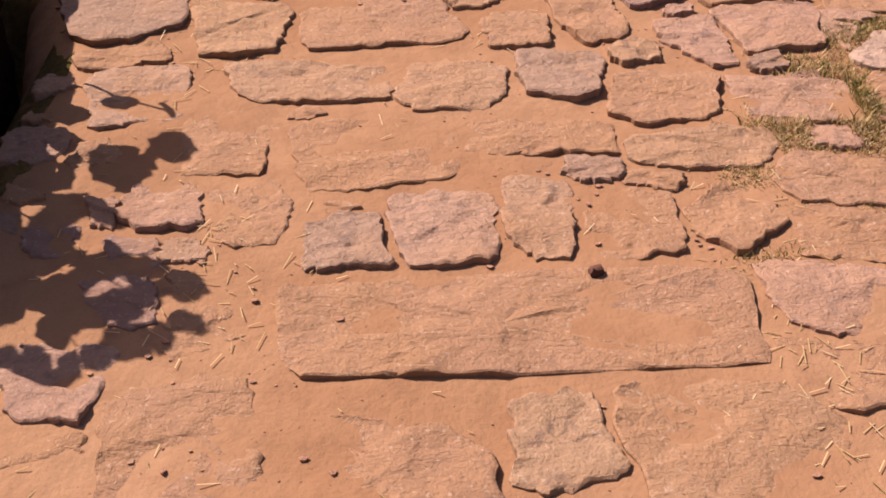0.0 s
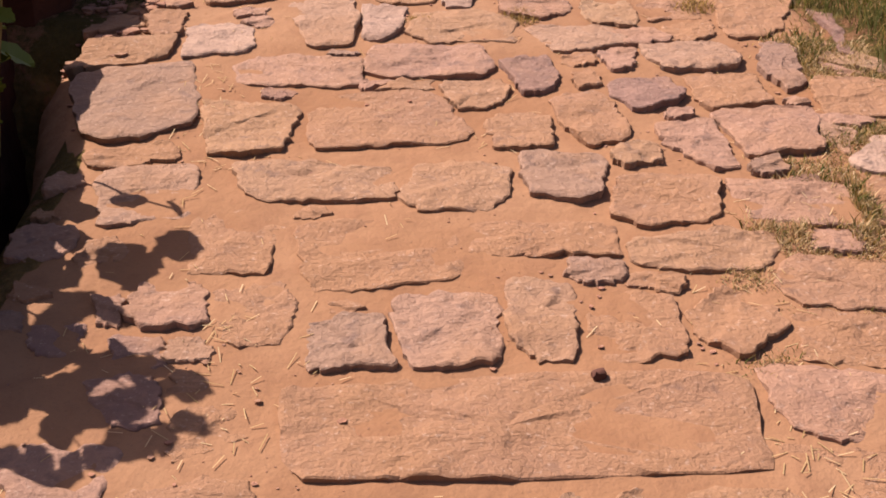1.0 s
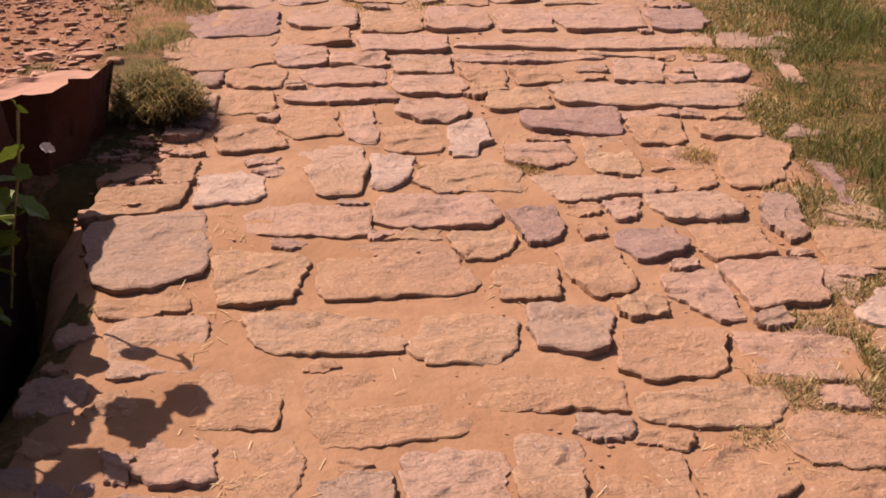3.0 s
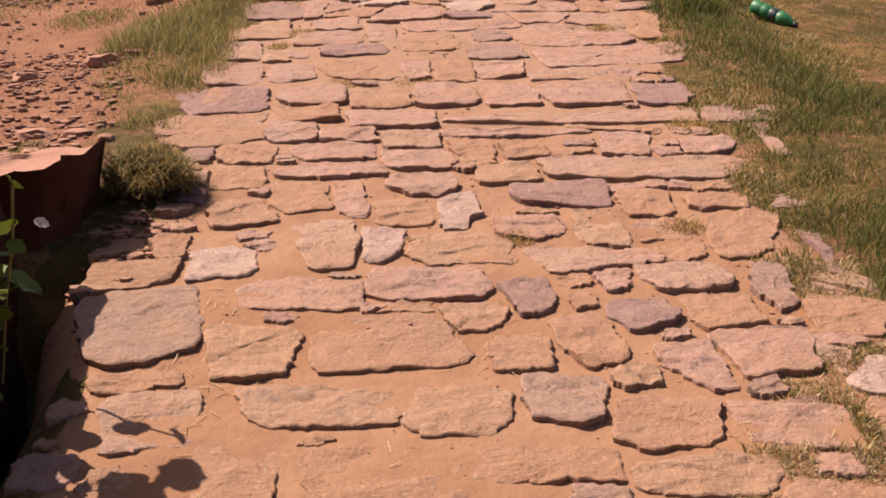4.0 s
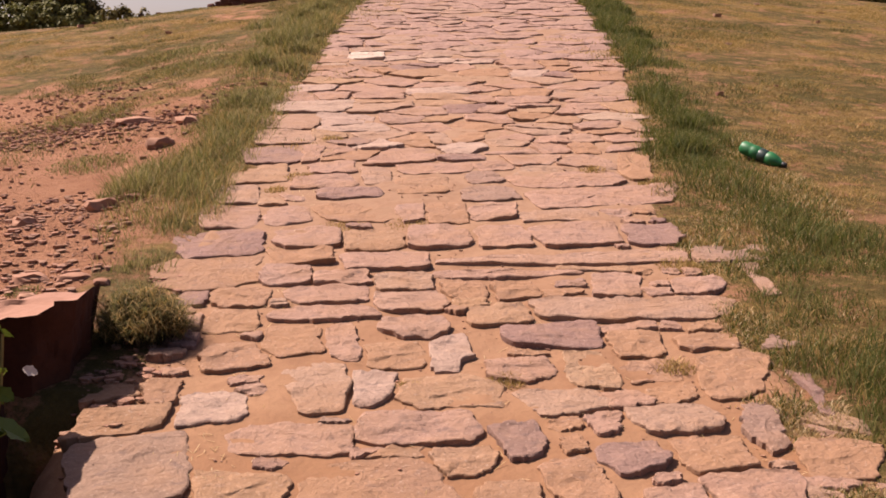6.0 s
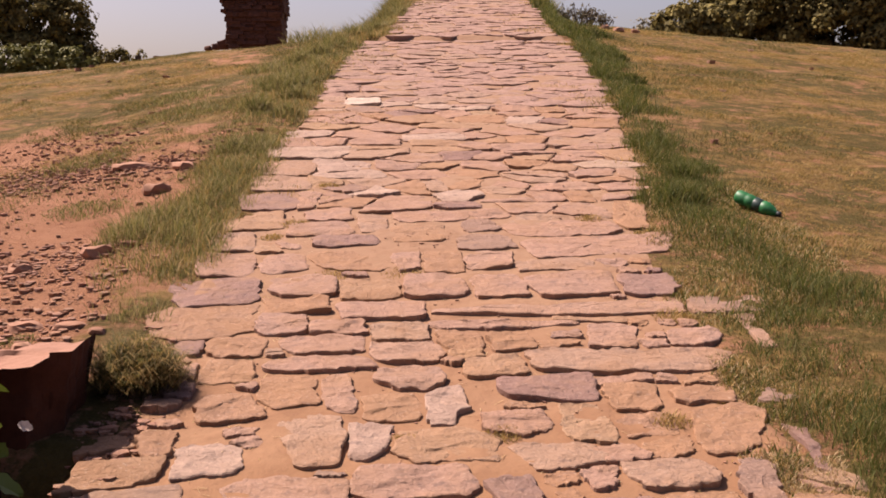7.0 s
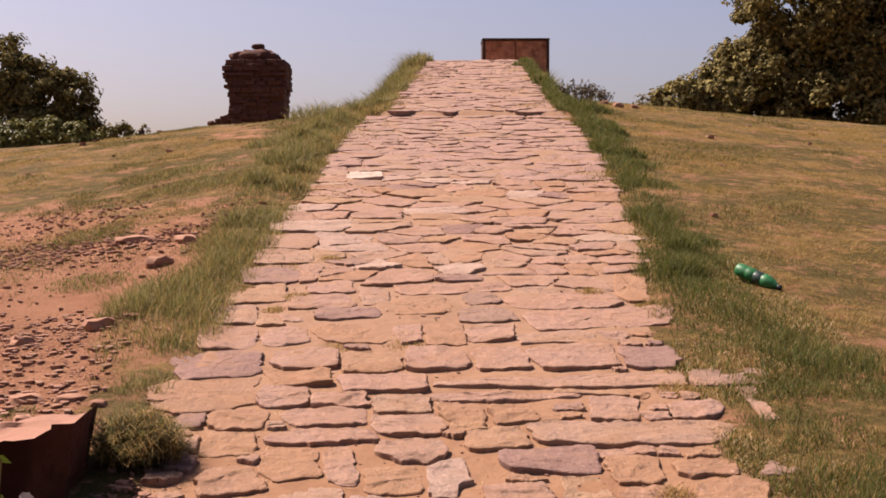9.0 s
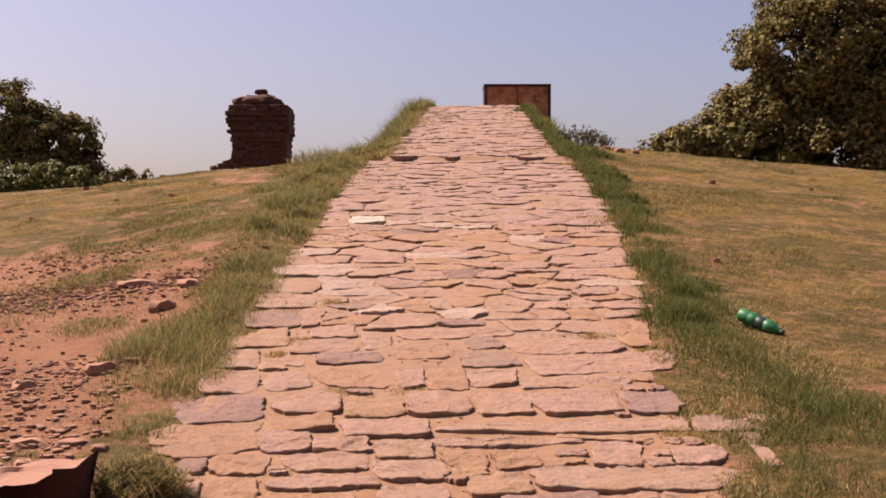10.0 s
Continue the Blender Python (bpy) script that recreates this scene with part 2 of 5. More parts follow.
def hill(x, y):
    """The natural slope beside the path."""
    x, y = np.asarray(x, float), np.asarray(y, float)
    crest = np.where(x < 0, 14.6, 17.5)
    yy = np.clip(y, -3, None)
    rise = np.where(yy < crest, SLOPE * yy, SLOPE * crest + (SLOPE - 0.02) * 3.0 * (1 - np.exp(-(yy - crest) / 3.0)) + 0.02 * np.clip(yy - crest, 0, 40))
    e = np.clip(x - 1.35, 0, None) + np.clip(-1.3 - x, 0, None)
    fall = np.where(x < 0, 0.13, 0.115) * 9 * (1 - np.exp(-e / 9))
    fall = fall * smooth(1.0, 8.0, y) 
    rough = 0.035 * vnoise(x, y, 1.3, 3) + 0.012 * vnoise(x, y, 0.35, 4) + 0.10 * vnoise(x, y, 5.0, 5) * smooth(1.5, 4, e)
    return rise - fall + rough * smooth(0, 0.5, e + 0.15)


def ground_z(x, y):
    x, y = np.asarray(x, float), np.asarray(y, float)
    out = np.maximum(edge_west(y) - x, x - edge_east(y))
    side = hill(x, y)
    bank = ramp(y) - 0.02 - 0.75 * np.clip(out - 0.05, 0, None)
    z = np.maximum(side, np.where(y > 11, bank, side - 1))
    z = np.where(out < 0.35, z * smooth(0.0, 0.35, out) + (ramp(y) - 0.012) * (1 - smooth(0.0, 0.35, out)), z)
    z = z - 0.55 * smooth(1.2, 1.9, y) * (1 - smooth(3.45, 3.8, y)) * smooth(0.98, 1.12, -x) * (1 - smooth(1.9, 2.3, -x))
    return z - 0.09 * (1 - smooth(-0.20, -0.04, out + 0.06 * vnoise(x, y, 0.3, 9))) * (y < 29.5)


def part(name, bm, material, parent=None, label=""):
    """Links a bmesh, or mesh data, as one mesh object."""
    if isinstance(bm, bmesh.types.BMesh):
        me = bpy.data.meshes.new(name)
        bm.to_mesh(me)
        bm.free()
    else:
        me = bm
    if material is not None and not me.materials:
        me.materials.append(material)
    ob = new(name, me)
    if parent is not None:
        ob.parent = parent
    if label:
        tagged(ob, label)
    return ob


def mesh_from(name, verts, faces, material, soft=True, angle=40):
    me = bpy.data.meshes.new(name)
    me.from_pydata([tuple(v) for v in verts], [], [tuple(f) for f in faces])
    me.materials.append(material)
    if soft:
        me.polygons.foreach_set("use_smooth", [True] * len(me.polygons))
        if angle < 180:
            me.set_sharp_from_angle(angle=radians(angle))
    me.update()
    return me


def sheet(name, xs, ys, height, material):
    X, Y = np.meshgrid(xs, ys)
    Z = height(X, Y)
    n, k = len(xs), len(ys)
    verts = np.stack([X.ravel(), Y.ravel(), Z.ravel()], 1)
    idx = np.arange(n * k).reshape(k, n)
    faces = np.stack([idx[:-1, :-1].ravel(), idx[:-1, 1:].ravel(), idx[1:, 1:].ravel(), idx[1:, :-1].ravel()], 1)
    return mesh_from(name, verts.tolist(), faces.tolist(), material, True, 180)


# ================= large structure =================
xs = np.concatenate([[-700, -400, -200, -110, -70, -45, -30, -22, -17], np.arange(-14, -5, 0.5), np.arange(-5, 5, 0.08), np.arange(5, 14, 0.5), [14, 17, 22, 30, 45, 70, 110, 200, 400, 700]])
ys = np.concatenate([[-400, -200, -100, -50, -25, -12, -6, -3, -1.5, -0.5, 0.3], np.arange(1, 19, 0.08), np.arange(19, 32, 0.3), np.arange(32, 60, 1.5), [62, 70, 85, 110, 160, 250, 400, 800]])
ground = part("ground", sheet("ground", xs, ys, ground_z, GROUND_MAT), None)
tagged(ground, "sunlit hillside of red soil with thin dry grass", "ground", kind="structure")


def bed_z(x, y):
    out = np.maximum(edge_west(y) - x, x - edge_east(y))
    lumps = 0.006 * vnoise(x, y, 0.2, 11) + 0.003 * vnoise(x, y, 0.08, 12) + 0.006 * vnoise(x, y, 0.7, 13)
    return ramp(y) - 0.010 - 0.005 * smooth(2.6, 4.0, y) + lumps - 0.10 * smooth(-0.05, 0.12, out) - 5.0 * np.clip(out - 0.1, 0, None)


path = part("path", sheet("path", np.arange(-1.5, 1.95, 0.035), np.concatenate([np.arange(-5.0, 1.0, 0.2), np.arange(1.0, 9, 0.035), np.arange(9, 15.5, 0.1), [15.54, 15.61], np.arange(15.7, 29.6, 0.15)]), bed_z, SAND_MAT), None)
tagged(path, "sloping footpath of flagstones bedded in red sand", "path", kind="structure")

# ================= blades, leaves, rocks =================
def tri_mesh(name, verts, tris, material):
    """A mesh of many loose triangles, from arrays."""
    me = bpy.data.meshes.new(name)
    me.vertices.add(len(verts))
    me.vertices.foreach_set("co", np.ascontiguousarray(verts, np.float32).ravel())
    me.loops.add(len(tris) * 3)
    me.loops.foreach_set("vertex_index", np.ascontiguousarray(tris, np.int32).ravel())
    me.polygons.add(len(tris))
    me.polygons.foreach_set("loop_start", np.arange(0, len(tris) * 3, 3, dtype=np.int32))
    me.materials.append(material)
    me.update(calc_edges=True)
    return me


def blades_mesh(name, roots, heights, widths, leans, material, curl=0.5):
    """Bent grass blades, each a strip of two quads."""
    n = len(roots)
    ang = rng.uniform(0, 2 * np.pi, n)
    side = np.stack([np.cos(ang), np.sin(ang), np.zeros(n)], 1)
    lean_a = rng.uniform(0, 2 * np.pi, n)
    lean = np.stack([np.cos(lean_a), np.sin(lean_a), np.zeros(n)], 1) * (leans * heights)[:, None]
    up = np.array([0, 0, 1.0])
    h, w = heights[:, None], widths[:, None]
    mid = roots + up * h * 0.55 + lean * 0.35
    tip = roots + up * h * (1 - curl * leans[:, None] * 0.35) + lean
    v = np.stack([roots - side * w, roots + side * w, mid - side * w * 0.8, mid + side * w * 0.8, tip], 1).reshape(-1, 3)
    b = (np.arange(n) * 5)[:, None]
    tris = np.concatenate([b + np.array([0, 1, 3]), b + np.array([0, 3, 2]), b + np.array([2, 3, 4])])
    return tri_mesh(name, v, tris, material)


def leaves_mesh(name, places, normals, sizes, material, long=1.6):
    """Pointed leaves, each folded along its midrib."""
    n = len(places)
    normals = normals / (np.linalg.norm(normals, axis=1, keepdims=True) + 1e-9)
    a = np.cross(normals, rng.normal(size=(n, 3)))
    a /= np.linalg.norm(a, axis=1, keepdims=True) + 1e-9
    b = np.cross(normals, a)
    s = sizes[:, None]
    base, tip = places - a * s * long / 2, places + a * s * long / 2 - normals * s * 0.15
    l = places + b * s * 0.5 + normals * s * 0.12
    r = places - b * s * 0.5 + normals * s * 0.12
    v = np.stack([base, l, tip, r], 1).reshape(-1, 3)
    k = (np.arange(n) * 4)[:, None]
    return tri_mesh(name, v, np.concatenate([k + np.array([0, 1, 2]), k + np.array([0, 2, 3])]), material)


def rock_mesh(name, size, seed, material, detail=2, lump=0.28, flat=0.0):
    bm = bmesh.new()
    bmesh.ops.create_icosphere(bm, subdivisions=detail, radius=1)
    off = Vector((seed * 3.7, seed * 1.9, seed * 5.3))
    for v in bm.verts:
        p = v.co.copy()
        k = 1 + lump * noise.noise(p * 1.3 + off) + lump * 0.45 * noise.noise(p * 3.1 + off) + lump * 0.2 * noise.noise(p * 7 + off)
        q = Vector([math.copysign(abs(c) ** 0.72, c) for c in p]) * k
        v.co = Vector((q.x * size[0], q.y * size[1], q.z * size[2]))
    me = bpy.data.meshes.new(name)
    bm.to_mesh(me)
    bm.free()
    me.materials.append(material)
    me.polygons.foreach_set("use_smooth", [True] * len(me.polygons))
    me.set_sharp_from_angle(angle=radians(35))
    return me


# ================= the paving =================
def outline(w, d, skew, taper, seed, n, cut, rag, shape=None):
    """Points round an angular, broken flagstone of about four sides."""
    r = random.Random(seed)
    k = 0.10
    quad = [Vector((sx * w / 2 * (1 + taper * sy) + skew * sy / 2 + r.uniform(-k, k) * w * 0.6, sy * d / 2 + r.uniform(-k, k) * d)) for sx, sy in ((-1, -1), (1, -1), (1, 1), (-1, 1))]
    poly = []
    for i in range(4):
        p, a, b = quad[i], quad[i - 1], quad[(i + 1) % 4]
        if r.random() < 0.55 + cut:
            c0, c1 = r.uniform(0.06, 0.16) + cut * 0.25, r.uniform(0.06, 0.16) + cut * 0.25
            poly += [p.lerp(a, c0), p.lerp(b, c1)]
        else:
            poly.append(p)
        if r.random() < 0.8:
            m = p.lerp(b, r.uniform(0.35, 0.65))
            out = Vector(((b - p).y, -(b - p).x)).normalized()
            poly.append(m + out * r.uniform(-0.09, 0.09) * min(w, d))
    if shape:
        poly = shape
    soft = []
    for i, p in enumerate(poly):
        a, b = poly[i - 1], poly[(i + 1) % len(poly)]
        soft += [p.lerp(a, 0.07), p.lerp(b, 0.07)]
    lens = [(soft[(i + 1) % len(soft)] - p).length for i, p in enumerate(soft)]
    step, pts, i, run = sum(lens) / n, [], 0, 0.0
    for q in range(n):
        s = q * step
        while run + lens[i] < s and i < len(soft) - 1:
            run += lens[i]
            i += 1
        p = soft[i].lerp(soft[(i + 1) % len(soft)], min(1.0, (s - run) / max(lens[i], 1e-6)))
        g = 1 + rag * (0.013 * noise.noise((p.x * 10 + seed, p.y * 10, seed * 0.9)) + 0.010 * noise.noise((p.x * 26 + seed, p.y * 26, seed * 0.7)) + 0.009 * noise.noise((p.x * 90 + seed, p.y * 90, seed * 0.3))) / max(p.length, 0.03)
        pts.append((p.x * g, p.y * g))
    return pts


def smooth_step(t):
    t = min(1.0, max(0.0, t))
    return t * t * (3 - 2 * t)


def slab_mesh(w, d, skew, taper, seed, lift, tilt, n=30, cut=0.0, rag=1.0, dome=0.0075, rings=(0.86, 0.66, 0.42), edge=0.006, shape=None):
    """A flagstone laid flatter than the slope: its lower edge stands proud, its upper edge runs into the sand."""
    pts = outline(w, d, skew, taper, seed, n, cut, rag, shape)
    r = random.Random(seed + 5)
    tx = r.uniform(-0.03, 0.02) * min(1.0, 0.25 / w)

    split, grain = r.uniform(0.0045, 0.008), r.uniform(-0.5, 0.5)

    def face_z(x, y):
        z = noise.noise((x * 8 + seed, y * 8, seed * 0.37)) * dome * 0.7 + noise.noise((x * 24 + seed, y * 34, 2.1)) * dome * 0.45
        # the bedding splits into thin flakes with sharp little steps
        q = 1.5 * dome * noise.noise((x * 3.4 + seed * 3, (y + grain * x) * 7.5, 4.0)) / split + 0.25 * noise.noise((x * 30, y * 30, seed))
        f = q - math.floor(q)
        z += split * (0.5 + math.floor(q) + smooth_step((f - 0.86) / 0.14))
        return lift + z - tilt * y + tx * x
    verts, faces = [], []
    size = min(w, d) / 2
    e = min(edge, 0.12 * size)
    levels = [(0.90, -0.06), (0.985, -0.013), (1 - 0.35 * e / size, -0.003), (1 - e / size, None)] + [(s, None) for s in rings]
    for s, drop in levels:
        for i, (x, y) in enumerate(pts):
            k = s + (r.uniform(-0.004, 0.004) / max(size, 0.04) * 0.1 if drop is not None and drop > -0.05 else 0)
            top = face_z(x * min(s, 1), y * min(s, 1))
            verts.append((x * k, y * k, -0.06 if drop == -0.06 else top + (drop * r.uniform(0.6, 1.3) if drop else 0)))
    verts.append((0, 0, face_z(0, 0)))
    m = len(levels)
    for k in range(m - 1):
        for i in range(n):
            j = (i + 1) % n
            faces.append((k * n + i, k * n + j, (k + 1) * n + j, (k + 1) * n + i))
    for i in range(n):
        faces.append(((m - 1) * n + i, (m - 1) * n + (i + 1) % n, m * n))
    return verts, faces


LAID, STONES = [], []


def lay_course(stones):
    """Flagstones by place, width, depth, turn, skew, taper and tone."""
    for st in stones:
        STONES.append(st)
        LAID.append(st[:4])


def clipped(poly, p, nrm):
    """The part of a convex polygon on the inner side of a line."""
    res = []
    for k, a in enumerate(poly):
        b = poly[(k + 1) % len(poly)]
        da, db = (a - p).dot(nrm), (b - p).dot(nrm)
        if da <= 0:
            res.append(a)
        if da * db < 0:
            res.append(a.lerp(b, da / (da - db)))
    return res


def joint_between(a, b):
    """The joint line between two neighbours: a point on it and its direction from a to b, or None."""
    dx, dy = b[0] - a[0], b[1] - a[1]
    gx, gy = abs(dx) - (a[2] + b[2]) / 2, abs(dy) - (a[3] + b[3]) / 2
    if max(gx, gy) > 0.10:
        return None
    sx, sy = math.copysign(1, dx), math.copysign(1, dy)
    k = 1 / (1 + math.exp(-(gx - gy) / 0.035))
    turn = radians((a[4] + b[4]) / 2) * 0.8 + 0.16 * noise.noise(((a[0] + b[0]) * 9.1, (a[1] + b[1]) * 7.7, 0.5))
    n = Vector((sx * k, sy * (1 - k))).normalized()
    n.rotate(Matrix.Rotation(turn, 2))
    px = a[0] + sx * (a[2] / 2 + gx / 2) if k > 0.5 else max(min(a[0] + a[2] / 2, b[0] + b[2] / 2), a[0] - a[2] / 2) * 0.5 + max(a[0] - a[2] / 2, b[0] - b[2] / 2) * 0.5
    py = a[1] + sy * (a[3] / 2 + gy / 2) if k <= 0.5 else max(min(a[1] + a[3] / 2, b[1] + b[3] / 2), a[1] - a[3] / 2) * 0.5 + max(a[1] - a[3] / 2, b[1] - b[3] / 2) * 0.5
    return Vector((px, py)), n


def fitted(st, seed, grow):
    """The outline of a stone trimmed to its neighbours, round its centre."""
    x, y, w, d, turn, skew, taper, tone = st
    r = random.Random(seed)
    W, D = w * grow + 0.012, d * grow + 0.012
    poly = []
    for cx, cy in ((-1, -1), (1, -1), (1, 1), (-1, 1)):
        p = Vector((cx * W / 2 * (1 + taper * cy) + skew * cy / 2, cy * D / 2))
        c0, c1 = r.uniform(0.05, 0.30), r.uniform(0.05, 0.30)
        if tone == "R":
            c0 = c1 = 0.42
        elif tone in "OY":
            c0, c1 = c0 * 0.35, c1 * 0.35
        q0, q1 = Vector((p.x, p.y - cy * D * c1)), Vector((p.x - cx * W * c0 * min(1, D / W * 1.3), p.y))
        poly += [q0, q1] if cx * cy > 0 else [q1, q0]
    spin = Matrix.Rotation(radians(turn), 2)
    ctr = Vector((x, y))
    poly = [ctr + spin @ p for p in poly]
    for other in STONES:
        if other is st or abs(other[0] - x) > 1.0 or abs(other[1] - y) > 0.7:
            continue
        line = joint_between(st, other)
        if line:
            gap = r.uniform(0.002, 0.008)
            if (ctr - line[0]).dot(line[1]) < -0.015:
                poly = clipped(poly, line[0] - line[1] * gap, line[1])
    if len(poly) < 3:
        return None
    c = sum(poly, Vector((0, 0))) / len(poly)
    return c, [p - c for p in poly]


def set_stones():
    """Every flagstone of the courses, each trimmed to fit beside its neighbours."""
    for seed, st in enumerate(STONES, 1):
        x, y, w, d, turn, skew, taper, tone = st
        key = {"O": "o", "R": "o", "P": "p", "Y": "y"}.get(tone, tone)
        r = random.Random(seed)
        # sand has drifted over the stones near the foot, so that only their lower edges stand out
        drift = 1 - smooth_step((y - 2.2) / 1.8)
        lift = {"o": 0.006, "y": 0.007, "k": 0.008, "p": 0.009, "w": 0.009, "W": 0.009}[key] + r.uniform(0.0, 0.005) - 0.0025 * (1 - drift)
        tilt = r.uniform(0.010, 0.028) + 0.008 * drift
        if y < 1.9:
            lift, tilt = lift - 0.001, tilt * 0.4
        if tone in "OPY":
            lift, tilt = 0.010, 0.020
        fit = fitted(st, seed, 1.14 if y < 3.4 else 1.22)
        if fit is None:
            continue
        c, poly = fit
        xs_, ys_ = [p.x for p in poly], [p.y for p in poly]
        bw, bd = max(xs_) - min(xs_), max(ys_) - min(ys_)
        if min(bw, bd) < 0.035:
            continue
        n = 96 if bw > 0.5 else 60 if y < 4 else 44
        v, f = slab_mesh(bw, bd, 0, 0, seed, lift, tilt, n=n, rag=0.5 if tone == "O" else 1.25, dome=0.008, rings=(0.9, 0.78, 0.64, 0.5, 0.34, 0.17) if y < 5 else (0.84, 0.62, 0.4, 0.2), shape=poly)
        ob = part("flagstone", mesh_from("flagstone", v, f, TONES[key], True, 32), None, path)
        base = float(ramp(c.y)) - 0.012
        if c.x > float(edge_east(c.y)) - 0.03 or c.x < float(edge_west(c.y)):
            base = float(ground_z(c.x + 0.06, c.y)) - 0.005
        ob.matrix_basis = Matrix.Translation((c.x, c.y, base)) @ pose(0, 0, 0, math.degrees(math.atan(SLOPE)), 0, 0)


lay_course([
    (-0.66, 1.64, 0.19, 0.12, 6, -0.03, 0.1, "o"), (-0.08, 1.64, 0.27, 0.17, -6, -0.04, 0.02, "o"), (0.45, 1.69, 0.36, 0.24, 3, 0.05, 0.01, "o"),
    (-0.44, 1.69, 0.25, 0.26, 5, -0.03, -0.01, "o"), (0.2, 1.7, 0.17, 0.16, 20, 0.03, -0.1, "y"), (-0.67, 1.81, 0.17, 0.18, -7, -0.03, 0.29, "k"),
    (0.68, 1.85, 0.18, 0.15, -2, 0.02, 0.12, "o"), (-0.43, 1.97, 0.14, 0.11, 28, 0.03, 0.04, "o"), (0.14, 1.99, 0.82, 0.25, 3, -0.01, 0.03, "O"),
    (-0.59, 2.04, 0.12, 0.13, 2, -0.04, 0.14, "p"), (0.72, 2.05, 0.23, 0.21, 1, -0.0, 0.27, "k"), (-0.46, 2.08, 0.14, 0.09, 14, 0.0, 0.04, "o"),
])
lay_course([
    (-0.6, 2.17, 0.09, 0.09, 6, -0.01, 0.01, "p"), (-0.5, 2.19, 0.08, 0.06, 6, -0.01, 0.05, "k"), (-0.21, 2.21, 0.16, 0.18, 13, 0.01, -0.06, "p"),
    (0.79, 2.24, 0.21, 0.17, -11, 0.02, 0.03, "o"), (-0.0, 2.27, 0.18, 0.23, 15, 0.02, -0.05, "k"), (0.36, 2.29, 0.19, 0.21, 2, 0.01, 0.1, "o"),
    (0.58, 2.3, 0.19, 0.2, 1, 0.03, 0.04, "R"), (0.19, 2.3, 0.14, 0.25, 1, -0.03, 0.07, "y"), (-0.39, 2.31, 0.15, 0.19, 17, 0.02, 0.27, "o"),
    (-0.69, 2.31, 0.05, 0.07, -16, -0.05, 0.21, "k"), (-0.58, 2.34, 0.14, 0.16, 12, -0.01, -0.02, "k"), (0.81, 2.44, 0.25, 0.17, 5, 0.01, 0.1, "o"),
])
lay_course([
    (0.31, 2.48, 0.12, 0.09, 6, 0.02, -0.01, "p"), (-0.14, 2.53, 0.34, 0.27, 9, -0.02, 0.12, "o"), (0.56, 2.55, 0.32, 0.13, 11, 0.01, 0.05, "y"),
    (-0.48, 2.57, 0.17, 0.24, -2, -0.02, 0.16, "o"), (0.19, 2.59, 0.37, 0.14, 6, 0.02, 0.07, "o"), (1.05, 2.76, 0.13, 0.22, 0, 0.04, 0.01, "o"),
    (0.81, 2.76, 0.25, 0.21, -11, -0.04, 0.04, "k"), (-0.72, 2.77, 0.21, 0.28, 17, 0.02, 0.05, "k"), (0.49, 2.78, 0.24, 0.21, 9, 0.04, 0.03, "o"),
    (0.0, 2.82, 0.22, 0.22, -2, -0.01, 0.12, "y"), (-0.31, 2.83, 0.37, 0.18, -9, -0.05, -0.01, "y"), (0.28, 2.88, 0.19, 0.2, -10, -0.02, 0.07, "p"),
])
lay_course([
    (-0.79, 2.95, 0.2, 0.09, 14, 0.0, 0.04, "o"), (0.46, 2.99, 0.11, 0.1, 8, 0.02, 0.06, "y"), (0.63, 3.05, 0.14, 0.25, 21, -0.03, 0.32, "k"),
    (-0.55, 3.11, 0.24, 0.28, 3, 0.03, 0.05, "Y"), (0.18, 3.11, 0.14, 0.16, 13, 0.03, 0.07, "o"), (0.82, 3.11, 0.22, 0.25, 12, 0.03, 0.09, "k"),
    (-0.17, 3.18, 0.35, 0.27, 9, 0.01, -0.09, "o"), (0.37, 3.19, 0.14, 0.26, 24, 0.06, 0.14, "o"), (-0.82, 3.3, 0.34, 0.4, 29, 0.09, 0.09, "P"),
    (0.05, 3.32, 0.16, 0.16, -1, -0.0, 0.12, "o"), (1.09, 3.32, 0.18, 0.21, -6, 0.03, 0.13, "o"), (0.52, 3.34, 0.18, 0.16, 28, 0.06, -0.15, "p"),
])
lay_course([
    (0.76, 3.37, 0.19, 0.19, 10, 0.01, 0.0, "o"), (0.37, 3.43, 0.06, 0.1, 10, 0.02, 0.11, "o"), (-0.44, 3.45, 0.31, 0.18, 5, -0.03, -0.03, "k"),
    (0.23, 3.45, 0.13, 0.19, 31, 0.09, 0.18, "p"), (-0.07, 3.53, 0.31, 0.2, 6, -0.01, 0.06, "k"), (0.47, 3.55, 0.09, 0.13, 13, 0.03, 0.06, "k"),
    (0.94, 3.55, 0.1, 0.24, 31, 0.18, 0.03, "p"), (0.69, 3.57, 0.21, 0.17, 7, -0.01, 0.16, "k"), (-0.71, 3.66, 0.19, 0.21, 5, -0.01, -0.0, "w"),
    (0.37, 3.71, 0.19, 0.18, 10, -0.06, -0.05, "k"), (1.14, 3.76, 0.1, 0.2, -51, -0.26, 0.45, "p"), (0.71, 3.77, 0.14, 0.12, 19, 0.03, 0.06, "o"),
])
